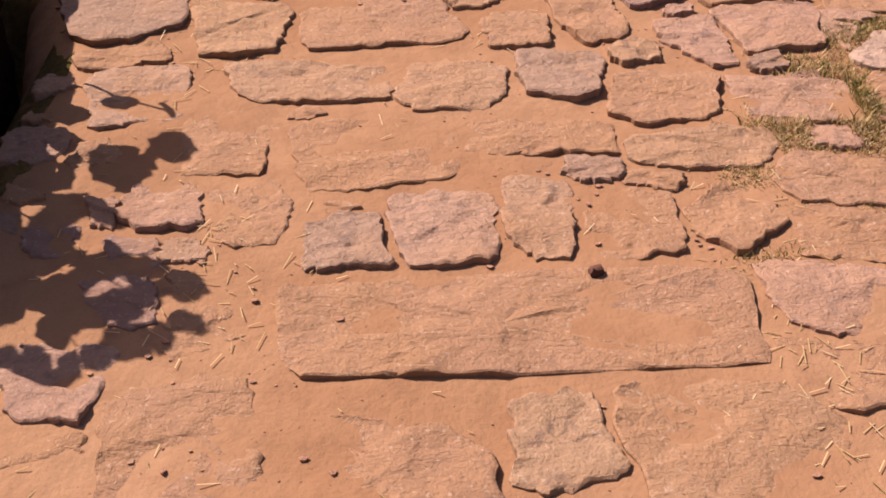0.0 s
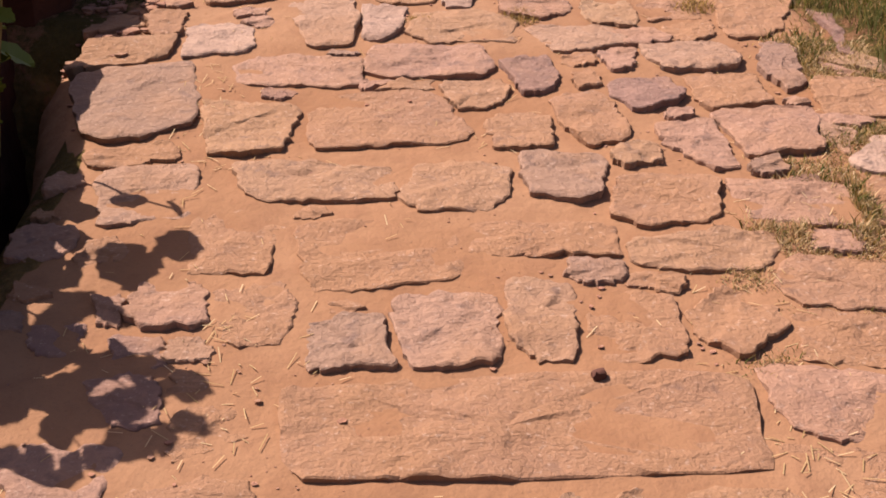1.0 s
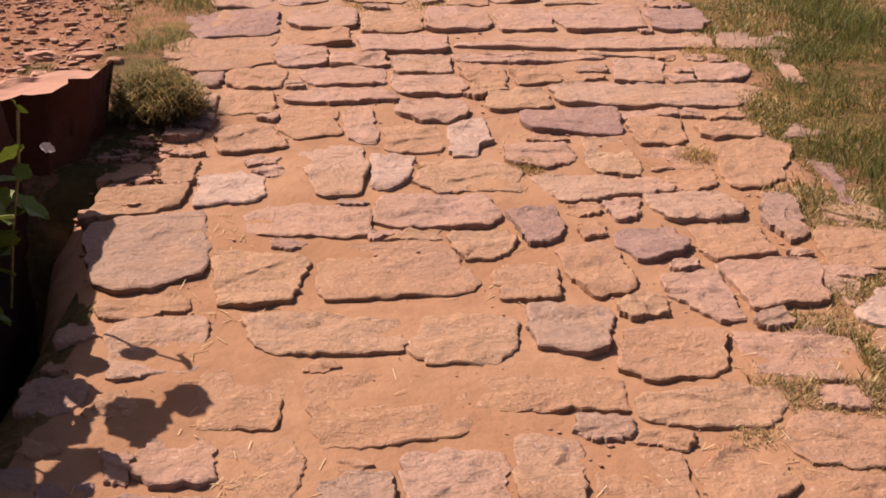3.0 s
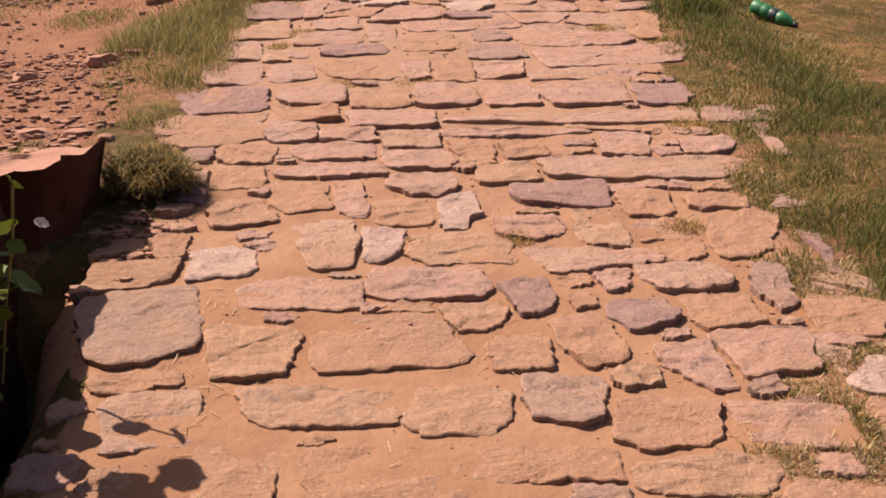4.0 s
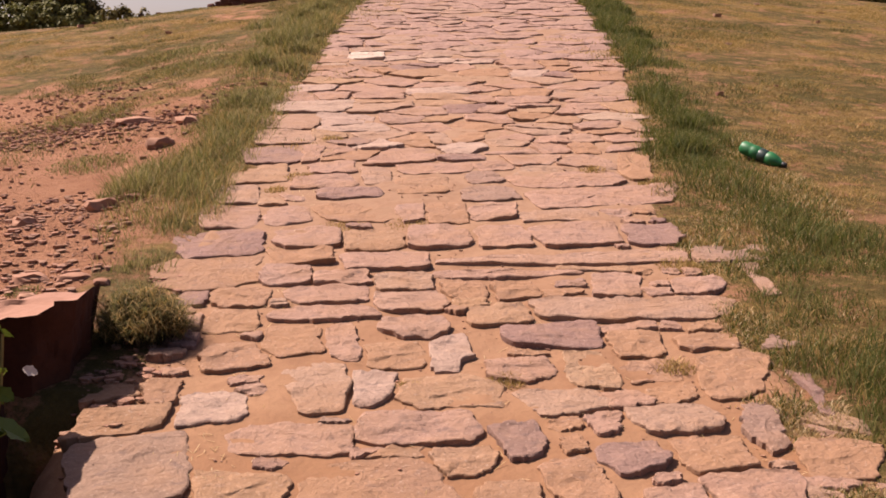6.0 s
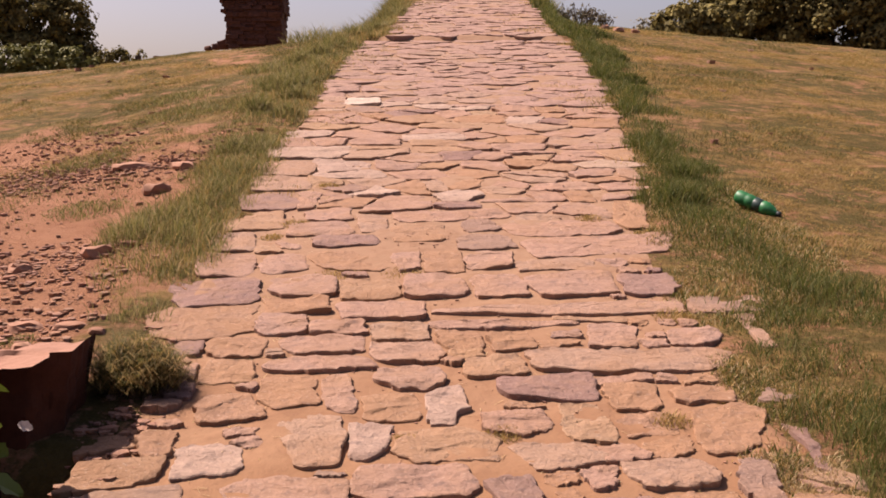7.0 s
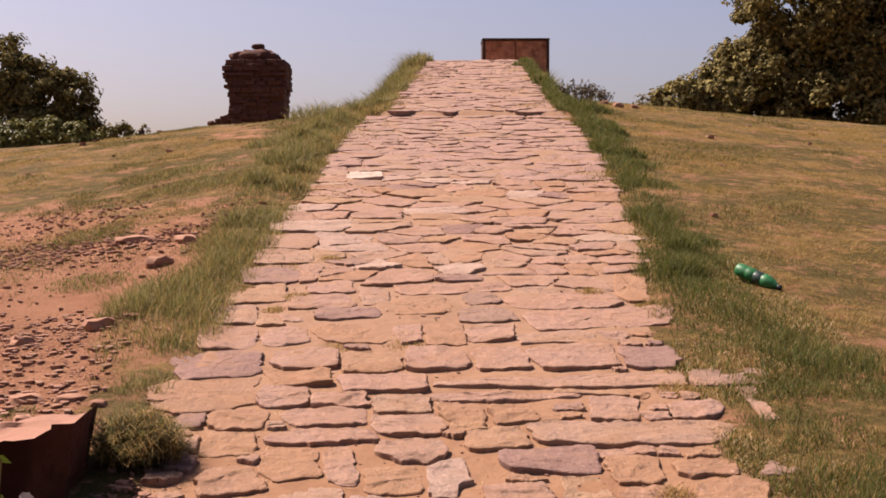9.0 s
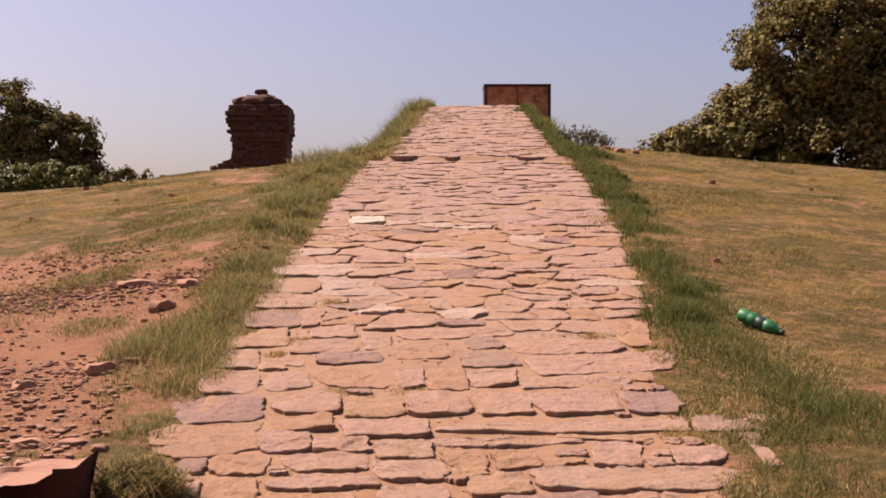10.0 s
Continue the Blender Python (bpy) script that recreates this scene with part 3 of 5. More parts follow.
lay_course([
    (0.01, 3.78, 0.28, 0.22, 0, -0.03, 0.12, "y"), (-0.87, 3.8, 0.11, 0.18, 23, 0.03, 0.06, "o"), (-0.21, 3.81, 0.11, 0.23, 2, 0.03, 0.3, "w"),
    (-0.42, 3.84, 0.2, 0.4, 7, -0.02, 0.09, "k"), (0.92, 3.89, 0.19, 0.29, 14, 0.11, 0.09, "o"), (0.67, 3.92, 0.15, 0.17, 6, 0.03, 0.04, "o"),
    (0.47, 3.93, 0.14, 0.29, 17, 0.06, -0.11, "y"), (0.25, 3.96, 0.23, 0.17, 22, 0.05, -0.0, "k"), (-0.7, 4.06, 0.22, 0.25, 42, 0.11, -0.03, "o"),
    (-0.17, 4.08, 0.18, 0.2, 9, 0.01, 0.02, "o"), (0.04, 4.1, 0.15, 0.32, 5, 0.09, 0.4, "w"), (1.16, 4.16, 0.1, 0.1, -1, 0.04, 0.01, "p"),
])
lay_course([
    (0.66, 4.17, 0.15, 0.21, 6, 0.02, 0.04, "o"), (-0.33, 4.18, 0.12, 0.34, 8, 0.06, 0.24, "k"), (0.9, 4.19, 0.17, 0.14, 6, 0.0, 0.04, "o"),
    (-0.52, 4.22, 0.18, 0.27, 11, 0.01, -0.0, "o"), (0.39, 4.24, 0.29, 0.2, 4, -0.01, 0.05, "p"), (-0.09, 4.32, 0.19, 0.2, 18, -0.02, 0.18, "k"),
    (-0.77, 4.41, 0.17, 0.2, 6, -0.02, -0.01, "o"), (0.21, 4.45, 0.22, 0.18, 13, 0.02, 0.05, "y"), (-0.43, 4.47, 0.35, 0.12, -4, -0.02, 0.01, "k"),
    (0.66, 4.5, 0.66, 0.23, 2, 0.02, 0.05, "k"), (-0.11, 4.6, 0.24, 0.17, 1, -0.01, 0.02, "k"), (-0.75, 4.64, 0.2, 0.18, 8, -0.02, 0.08, "o"),
])
lay_course([
    (-0.44, 4.69, 0.27, 0.17, 10, 0.0, 0.01, "k"), (0.27, 4.71, 0.17, 0.15, 12, 0.03, -0.0, "o"), (0.1, 4.76, 0.16, 0.22, 12, 0.03, 0.1, "o"),
    (0.98, 4.77, 0.18, 0.17, -1, 0.03, -0.01, "k"), (0.66, 4.77, 0.17, 0.22, 4, 0.04, 0.01, "k"), (1.23, 4.8, 0.06, 0.32, 20, 0.1, 0.1, "k"),
    (-0.16, 4.82, 0.19, 0.18, 12, 0.02, -0.01, "k"), (0.3, 4.89, 0.52, 0.1, 0, 0.02, 0.12, "k"), (-0.4, 4.89, 0.2, 0.17, 7, 0.01, 0.13, "k"),
    (-0.63, 4.92, 0.17, 0.21, 4, -0.02, 0.12, "k"), (-0.93, 4.94, 0.37, 0.31, 16, 0.03, 0.07, "o"), (-0.24, 5.08, 0.33, 0.27, 9, 0.02, 0.05, "k"),
])
lay_course([
    (0.48, 5.11, 1.0, 0.19, 6, 0.01, 0.01, "k"), (1.2, 5.14, 0.25, 0.18, -5, 0.02, 0.0, "p"), (-0.59, 5.16, 0.25, 0.2, 8, -0.02, 0.04, "o"),
    (-0.95, 5.34, 0.33, 0.35, 8, -0.02, 0.09, "p"), (-0.3, 5.37, 0.23, 0.25, 1, -0.02, 0.07, "o"), (-0.59, 5.42, 0.27, 0.25, 14, -0.01, 0.12, "k"),
    (-0.01, 5.43, 0.25, 0.32, 9, 0.04, 0.03, "k"), (0.58, 5.43, 0.36, 0.28, 10, 0.05, 0.04, "k"), (0.92, 5.44, 0.21, 0.28, 4, 0.01, 0.02, "p"),
    (0.26, 5.44, 0.24, 0.31, 12, 0.07, 0.01, "k"), (0.52, 5.74, 0.34, 0.16, 2, -0.01, 0.01, "k"), (-0.99, 5.75, 0.23, 0.34, 7, 0.0, 0.05, "k"),
])
lay_course([
    (-0.73, 5.78, 0.17, 0.26, 24, 0.07, -0.05, "k"), (0.02, 5.79, 0.17, 0.34, 2, 0.0, 0.03, "o"), (0.24, 5.8, 0.22, 0.2, 9, 0.03, 0.02, "k"),
    (-0.39, 5.8, 0.32, 0.29, 11, -0.02, 0.19, "o"), (-0.16, 5.82, 0.13, 0.3, 14, 0.07, 0.09, "k"), (0.74, 6.05, 0.69, 0.32, 12, 0.08, 0.1, "k"),
    (0.24, 6.15, 0.26, 0.24, 17, 0.06, -0.01, "p"), (-0.47, 6.16, 0.26, 0.18, 16, 0.02, 0.03, "p"), (-1.02, 6.17, 0.17, 0.32, 12, 0.0, 0.02, "k"),
    (-0.12, 6.32, 0.24, 0.29, 6, 0.02, 0.05, "o"), (-0.61, 6.37, 0.31, 0.24, 12, 0.01, 0.04, "k"), (0.61, 6.38, 0.56, 0.24, 10, 0.04, 0.01, "k"),
])
lay_course([
    (0.22, 6.46, 0.16, 0.22, 12, 0.02, 0.02, "p"), (-0.35, 6.5, 0.17, 0.32, 13, 0.05, 0.07, "k"), (-0.97, 6.56, 0.27, 0.33, 7, 0.01, 0.11, "y"),
    (-0.04, 6.67, 0.35, 0.21, 13, 0.04, 0.02, "k"), (-0.58, 6.7, 0.23, 0.23, 8, 0.01, 0.05, "k"), (1.04, 6.73, 0.14, 0.56, 12, 0.18, -0.07, "o"),
    (-0.96, 7.02, 0.28, 0.38, 2, -0.01, 0.13, "p"), (-0.95, 7.46, 0.29, 0.37, 7, 0.01, 0.05, "k"), (-0.97, 7.92, 0.31, 0.4, 7, 0.01, 0.05, "k"),
])

def lay_far_courses(y0, y1):
    """Crazy paving up the slope; the stones near the foot are single pieces, the rest one mesh."""
    r = random.Random(21)
    wide = 1.15
    seeds = []
    y = y0
    while y < y1:
        deep = r.uniform(0.20, 0.30) * float(np.interp(y, [3, 5.4, 6, 11, 18], [0.5, 0.6, 0.95, 1.2, 1.45]))
        x = float(edge_west(y)) + r.uniform(0.02, 0.2)
        while x < float(edge_east(y)):
            px, py = x, y + r.uniform(-0.5, 0.5) * deep
            if not any(abs(px - a) < c * 0.5 + 0.05 and abs(py - b) < e * 0.5 + 0.035 for a, b, c, e in LAID):
                seeds.append((Vector((px, py)), r.uniform(-0.25, 0.25)))
            x += deep * wide * r.choice((0.5, 0.7, 0.9, 1.1, 1.3, 1.7))
        y += deep
    near = sorted(STONES, key=lambda q: q[1])
    cells = []
    for s, spin in seeds:
        corner = [r.uniform(0.03, 0.14) for _ in range(8)]
        X, Y = 0.36, 0.27
        poly = [s + Vector(q) for q in ((-X + corner[0], -Y), (X - corner[1], -Y), (X, -Y + corner[2]), (X, Y - corner[3]), (X - corner[4], Y), (-X + corner[5], Y), (-X, Y - corner[6]), (-X, -Y + corner[7]))]
        for q, other in seeds:
            if q is s or abs(q.y - s.y) > 0.65 or abs(q.x - s.x) > 0.85:
                continue
            # one joint line for both neighbours, turned a little
            nrm = Vector((q.x - s.x, (q.y - s.y) * wide * wide))
            nrm.rotate(Matrix.Rotation((spin + other) * 0.9, 2))
            poly = clipped(poly, s.lerp(q, 0.5), nrm)
        for st in near:
            if abs(st[0] - s.x) > 0.9 or abs(st[1] - s.y) > 0.6:
                continue
            grown = (st[0], st[1], st[2] * 1.12, st[3] * 1.12, st[4])
            u, v = (s.x - st[0]) / grown[2], (s.y - st[1]) / grown[3]
            n = Vector((0, -math.copysign(1, v))) if abs(v) > abs(u) else Vector((-math.copysign(1, u), 0))
            n.rotate(Matrix.Rotation(radians(st[4]) * 0.8 + spin * 0.5, 2))
            at = Vector((st[0], st[1])) - Vector((n.x * grown[2], n.y * grown[3])) * 0.5
            poly = clipped(poly, at, n)
        poly = clipped(poly, Vector((float(edge_west(s.y)) - r.uniform(-0.03, 0.08), s.y)), Vector((-1, r.uniform(-0.2, 0.2))))
        poly = clipped(poly, Vector((float(edge_east(s.y)) + r.uniform(-0.03, 0.08), s.y)), Vector((1, r.uniform(-0.2, 0.2))))
        if len(poly) < 3:
            continue
        c = sum(poly, Vector((0, 0))) / len(poly)
        poly = [c + (q - c) * max(0.5, 1 - r.uniform(0.004, 0.016) / max(0.02, (q - c).length)) for q in poly]
        xs_, ys_ = [q.x for q in poly], [q.y for q in poly]
        w, d = max(xs_) - min(xs_), max(ys_) - min(ys_)
        if min(w, d) > 0.045:
            cells.append((c, [q - c for q in poly], w, d))
    verts, faces = [], []
    singles = 0
    for c, poly, w, d in cells:
        seed = r.randrange(9000)
        lift, tilt = r.uniform(0.001, 0.010), r.uniform(-0.012, 0.034)
        place = Matrix.Translation((c.x, c.y, float(ramp(c.y)) - 0.012)) @ pose(0, 0, 0, math.degrees(math.atan(SLOPE)), 0, 0)
        if singles + len(STONES) < 300:
            v, f = slab_mesh(w, d, 0, 0, seed, lift, tilt, n=36, rag=1.5, dome=0.009, rings=(0.8, 0.55, 0.3), shape=poly)
            part("flagstone", mesh_from("flagstone", v, f, TONES[r.choice("kkkkkoopyw")], True, 38), None, path).matrix_basis = place
            singles += 1
        else:
            v, f = slab_mesh(w, d, 0, 0, seed, lift, tilt, n=28, rag=1.9, dome=0.009, rings=(0.7, 0.35), edge=0.006, shape=poly)
            b = len(verts)
            verts += [tuple(place @ Vector(p)) for p in v]
            faces += [tuple(b + i for i in q) for q in f]
    far = part("far_flagstones", mesh_from("far_flagstones", verts, faces, FAR_STONE, True, 38), None, path)
    tagged(far, "close-set flagstones far up the path", kind="stuff")


def wedge_stones(count):
    """Small stones wedged between the large flagstones."""
    r = random.Random(33)
    for _ in range(900):
        x, y, w = r.uniform(-0.95, 1.0), r.uniform(2.0, 5.9), r.uniform(0.05, 0.14)
        d = w * r.uniform(0.6, 1.0)
        if any(abs(x - a) < (w + c) * 0.52 and abs(y - b) < (d + e) * 0.52 for a, b, c, e in LAID):
            continue
        lay_course([(x, y, w, d, r.uniform(-25, 25), 0, r.uniform(-0.2, 0.2), r.choice("okkop"))])
        count -= 1
        if not count:
            return


wedge_stones(60)
lay_course([(-0.65, 10.7, 0.24, 0.36, 3, 0.02, -0.1, "W"), (-0.88, 8.45, 0.46, 0.34, 2, 0.03, 0.05, "w"), (-0.04, 9.0, 0.38, 0.24, 0, 0.0, 0.0, "w"), (0.55, 8.6, 0.3, 0.22, -4, 0.02, 0.1, "k"), (0.1, 6.9, 0.2, 0.16, 4, 0.0, 0.0, "p")])
set_stones()
lay_far_courses(3.1, 28.6)

# ================= grass, straw, rubble =================
def scatter(n, x0, x1, y0, y1, keep):
    x, y = rng.uniform(x0, x1, n), rng.uniform(y0, y1, n)
    k = rng.uniform(0, 1, n) < keep(x, y)
    return x[k], y[k]


def on_ground(x, y):
    out = np.maximum(edge_west(y) - x, x - edge_east(y))
    return np.stack([x, y, np.maximum(ground_z(x, y), np.where(out < 0.1, bed_z(x, y), -99))], 1)


def bank(name, n, x0, x1, y0, y1, keep, tall, material, label, broad=1.0, flop=1.0):
    x, y = scatter(n, x0, x1, y0, y1, keep)
    h = tall * rng.uniform(0.35, 1.3, len(x)) * np.clip(1 + 0.65 * vnoise(x, y, 0.5, 31) + 0.45 * vnoise(x, y, 0.16, 32), 0.25, 2)
    w = broad * np.clip(0.0008 + 0.00016 * y, 0, 0.005) * rng.uniform(0.7, 1.3, len(x))
    me = blades_mesh(name, on_ground(x, y) - [0, 0, 0.01], h, w, rng.uniform(0.2, 1.0, len(x)) * flop, material)
    return tagged(part(name, me, None), label, "grass", kind="stuff")


def near_edge(d, lo, hi):
    return smooth(lo - 0.08, lo + 0.08, d) * (1 - smooth(hi - 0.25, hi + 0.15, d))


def clumpy(x, y, seed, cut=0.0):
    return np.clip(0.62 + 0.6 * vnoise(x, y, 0.5, seed) + 0.35 * vnoise(x, y, 0.17, seed + 1) - cut, 0.02, 1)


def patches(x, y, seed, lo=-0.1, hi=0.25):
    """Ragged patches at several sizes, nought between them."""
    return smooth(lo, hi, 0.55 * vnoise(x, y, 1.1, seed) + 0.4 * vnoise(x, y, 0.42, seed + 1) + 0.35 * vnoise(x, y, 0.16, seed + 2))


west_width = lambda y: np.interp(y, [5, 6.5, 9, 16, 26], [0.25, 0.46, 0.56, 0.62, 0.5])
east_width = lambda y: np.interp(y, [3, 4, 5.2, 7, 9, 16, 26], [1.0, 1.0, 0.85, 0.48, 0.38, 0.42, 0.3])
west_strip = lambda x, y: near_edge(edge_west(y) - x + 0.07 * vnoise(x, y, 0.35, 48), 0.02, west_width(y) + 0.16 * vnoise(x, y, 0.6, 47))
east_strip = lambda x, y: near_edge(x - edge_east(y) + 0.07 * vnoise(x, y, 0.35, 49), np.interp(y, [3, 5, 6.5, 8], [0.02, 0.14, 0.1, 0.02]), east_width(y) + 0.16 * vnoise(x, y, 0.6, 46))
bank("grass_bank_west", 480000, -2.5, -0.2, 4.9, 26, lambda x, y: west_strip(x, y) * clumpy(x, y, 41), 0.072, PALE_GRASS, "green grass growing thick along the path's edge", 1.0, 1.0)
bank("dead_bank_grass_west", 90000, -2.5, -0.2, 4.9, 26, lambda x, y: west_strip(x, y) * clumpy(x, y, 42, 0.1), 0.095, DRY_GRASS, "bleached dead stalks among the bank's green grass", 0.9, 1.0)
bank("grass_bank_east", 620000, 0.9, 3.0, 3.0, 26, lambda x, y: east_strip(x, y) * clumpy(x, y, 45), 0.07, GRASS, "green grass growing thick along the path's edge", 1.0, 1.0)
bank("dead_bank_grass_east", 60000, 0.9, 3.0, 3.0, 26, lambda x, y: east_strip(x, y) * clumpy(x, y, 44, 0.25), 0.06, DRY_GRASS, "bleached dead stalks among the bank's green grass", 0.9, 1.0)
bank("dry_lawn_east", 800000, 1.3, 9.0, 3.0, 20, lambda x, y: smooth(0.25, 0.8, x - edge_east(y)) * (0.08 + 0.92 * patches(x, y, 51, -0.35, 0.15)) * (x < 1.2 + y * 0.42), 0.022, DRY_GRASS, "short dry yellowing grass on the hillside", 1.1, 2.0)
bank("green_lawn_east", 420000, 1.3, 9.0, 3.0, 20, lambda x, y: smooth(0.25, 0.8, x - edge_east(y)) * patches(x, y, 58, 0.02, 0.4) * (x < 1.2 + y * 0.42), 0.030, OLIVE_GRASS, "olive-green patches in the dry hillside turf", 1.1, 1.2)
hill_west = lambda x, y: smooth(0.25, 0.8, edge_west(y) - x) * smooth(6.5, 10.0, y + 2.2 * vnoise(x, y, 1.3, 57)) * (-x < 1.0 + y * 0.42)
bank("dry_lawn_west", 420000, -8.5, -1.2, 6.0, 18, lambda x, y: hill_west(x, y) * (0.06 + 0.94 * patches(x, y, 55, -0.25, 0.2)), 0.022, DRY_GRASS, "short dry yellowing grass on the hillside", 1.1, 2.0)
bank("green_lawn_west", 420000, -8.5, -1.2, 6.0, 18, lambda x, y: hill_west(x, y) * patches(x, y, 66, -0.05, 0.3), 0.030, OLIVE_GRASS, "olive-green patches in the dry hillside turf", 1.1, 1.2)


def joints(x, y):
    """One in the gaps between the near flagstones, nought on them."""
    k = np.ones(len(x))
    for a, b, c, e in LAID:
        if a > 0.2 and b < 6:
            k[(np.abs(x - a) < c * 0.5) & (np.abs(y - b) < e * 0.5)] = 0
    return k


for nm, cnt, mat in (("joint_grass", 130000, DRY_GRASS), ("joint_straw", 80000, STRAW), ("joint_green_grass", 150000, GRASS)):
    bank(nm, cnt, 0.45, 1.9, 2.0, 8.2, lambda x, y: joints(x, y) * smooth(0.0, 0.22, x - np.interp(y, [2.0, 2.15, 2.4, 3.0, 3.5, 5.6, 8.2], [0.62, 0.5, 0.45, 0.72, 0.85, 0.9, 1.2])) * np.clip(0.35 + 0.8 * vnoise(x, y, 0.22, 61), 0.03, 1), 0.03, mat, "low dry grass and straw in the paving joints", 1.5)
for nm, cnt, mat in (("near_joint_grass", 16000, DRY_GRASS), ("near_joint_straw", 60000, STRAW), ("near_joint_green_grass", 10000, GRASS)):
    bank(nm, cnt, 0.48, 1.2, 2.05, 3.7, lambda x, y: joints(x, y) * smooth(0.0, 0.1, x - np.interp(y, [2.0, 2.15, 2.4, 3.0, 3.7], [0.62, 0.52, 0.5, 0.8, 0.9])) * np.clip(0.6 + 0.8 * vnoise(x, y, 0.2, 63), 0.1, 1), 0.022, mat, "dry grass tufts in the joints of the paving", 1.5)


def creeping(x, y):
    out = np.minimum(x - edge_west(y), edge_east(y) - x)
    return np.exp(-np.clip(out, 0, 1) / 0.16) * patches(x, y, 73, -0.05, 0.3) * (out > -0.12)


bank("edge_joint_grass", 240000, -1.2, 1.75, 5.2, 24, lambda x, y: creeping(x, y) * 0.8, 0.030, DRY_GRASS, "low dry grass creeping over the edge stones", 1.2, 1.3)
bank("edge_joint_green", 120000, -1.2, 1.75, 5.2, 24, lambda x, y: creeping(x, y) * 0.6, 0.034, OLIVE_GRASS, "low green grass creeping over the edge stones", 1.2, 1.2)


def tuft(x, y, radius, tall, count, material, label, name="grass_tuft", lift=1.0):
    a, r = rng.uniform(0, 2 * np.pi, count), radius * np.sqrt(rng.uniform(0, 1, count))
    px, py = x + r * np.cos(a), y + r * np.sin(a)
    h = tall * rng.uniform(0.45, 1.1, count) * (1.1 - 0.7 * (r / radius) ** 2)
    me = blades_mesh(name, on_ground(px, py) - [0, 0, 0.008], h, np.full(count, 0.0008 + 0.0002 * y), rng.uniform(0.3, 1.1, count) * lift, material)
    return tagged(part(name, me, None), label, "grass", kind="stuff")


def wiry_mass(name, x, y, z, rx, rz, count, length, material, label, parent):
    """Short curling blades springing from all through a dome."""
    d = rng.normal(size=(count, 3))
    d[:, 2] = np.abs(d[:, 2])
    d /= np.linalg.norm(d, axis=1, keepdims=True)
    rad = rng.uniform(0.25, 1.0, count) ** 0.6 * (1 + 0.22 * np.sin(d[:, 0] * 6) * np.sin(d[:, 1] * 7 + 1))
    roots = d * rad[:, None] * [rx, rx, rz] + [x, y, z]
    me = blades_mesh(name, roots, rng.uniform(0.4, 1.2, count) * length, np.full(count, 0.0013), rng.uniform(0.5, 2.4, count), material, 1.2)
    part(name, me, None, parent, label)


bush = tagged(new("wiry_bush"), "round tuft of wiry green grass beside the boulder", "bush")
wiry_mass("green_blade_mass", -1.05, 4.27, 0.74, 0.155, 0.165, 5200, 0.055, OLIVE_GRASS, "dense curling blades", bush)
wiry_mass("dead_stalk_mass", -1.04, 4.25, 0.74, 0.150, 0.150, 1300, 0.075, DRY_GRASS, "straw-coloured dead stalks", bush)
# dark blades added within the dome: the tuft's shade put into their colour
wiry_mass("root_thatch", -1.05, 4.27, 0.72, 0.148, 0.150, 3600, 0.05, SHADE_BLADES, "dark inner blades that stand in for shade", bush)
for gx, gy, gr, gh, gn in ((-0.1, 3.83, 0.055, 0.03, 260), (0.20, 3.86, 0.07, 0.04, 420), (0.27, 4.0, 0.05, 0.035, 200), (0.75, 3.95, 0.07, 0.05, 300), (-0.45, 5.6, 0.12, 0.03, 420), (-0.15, 5.62, 0.12, 0.03, 420),
                           (-0.85, 6.25, 0.07, 0.04, 260), (-0.75, 6.5, 0.09, 0.04, 300), (0.8, 6.6, 0.08, 0.04, 260), (-0.66, 7.4, 0.08, 0.04, 260), (-0.55, 4.55, 0.1, 0.02, 220), (0.95, 5.0, 0.09, 0.05, 300)):
    tuft(gx, gy, gr, gh, gn, DRY_GRASS, "low tuft of grass in a joint of the paving")
for gx, gy, gr, gh, gn in ((-2.54, 8.8, 0.35, 0.06, 900), (-2.07, 7.3, 0.26, 0.06, 800), (-3.2, 8.3, 0.3, 0.06, 700), (-1.72, 13.2, 0.4, 0.16, 900), (-2.1, 10.6, 0.45, 0.08, 900), (-2.4, 11.6, 0.5, 0.08, 900), (-1.62, 4.75, 0.08, 0.04, 220), (-1.5, 12.0, 0.35, 0.12, 900),
                           (-0.62, 24.5, 0.3, 0.42, 500), (-0.95, 21.0, 0.4, 0.32, 700), (-0.9, 18.6, 0.4, 0.25, 700), (-0.5, 26.0, 0.35, 0.3, 600), (1.95, 16.6, 0.35, 0.22, 800), (1.75, 20.0, 0.3, 0.25, 700), (1.7, 24.5, 0.3, 0.2, 500)):
    tuft(gx, gy, gr, gh, gn, PALE_GRASS if gx < 0 else GRASS, "tuft of green grass on the slope")

# ranker tufts standing out of the banks, taller towards the crest
tuft_rng = random.Random(17)
for _ in range(46):
    gy = tuft_rng.uniform(6.0, 26.0)
    west_side = tuft_rng.random() < 0.62
    gx = float(edge_west(gy)) - tuft_rng.uniform(0.1, 0.5) if west_side else float(edge_east(gy)) + tuft_rng.uniform(0.1, 0.4)
    gh = tuft_rng.uniform(0.10, 0.17) + (0.006 * gy if west_side else 0)
    tuft(gx, gy, tuft_rng.uniform(0.1, 0.24), gh, 420, PALE_GRASS if west_side else GRASS, "rank tuft of bank grass standing above the rest")
for gx, gy, gr, gh in ((-0.75, 25.0, 0.35, 0.5), (-1.45, 21.5, 0.45, 0.42), (-1.0, 23.0, 0.35, 0.38), (-1.9, 19.0, 0.5, 0.3), (1.85, 20.5, 0.3, 0.3)):
    tuft(gx, gy, gr, gh, 500, PALE_GRASS, "tall pale seeding grass on the crest")

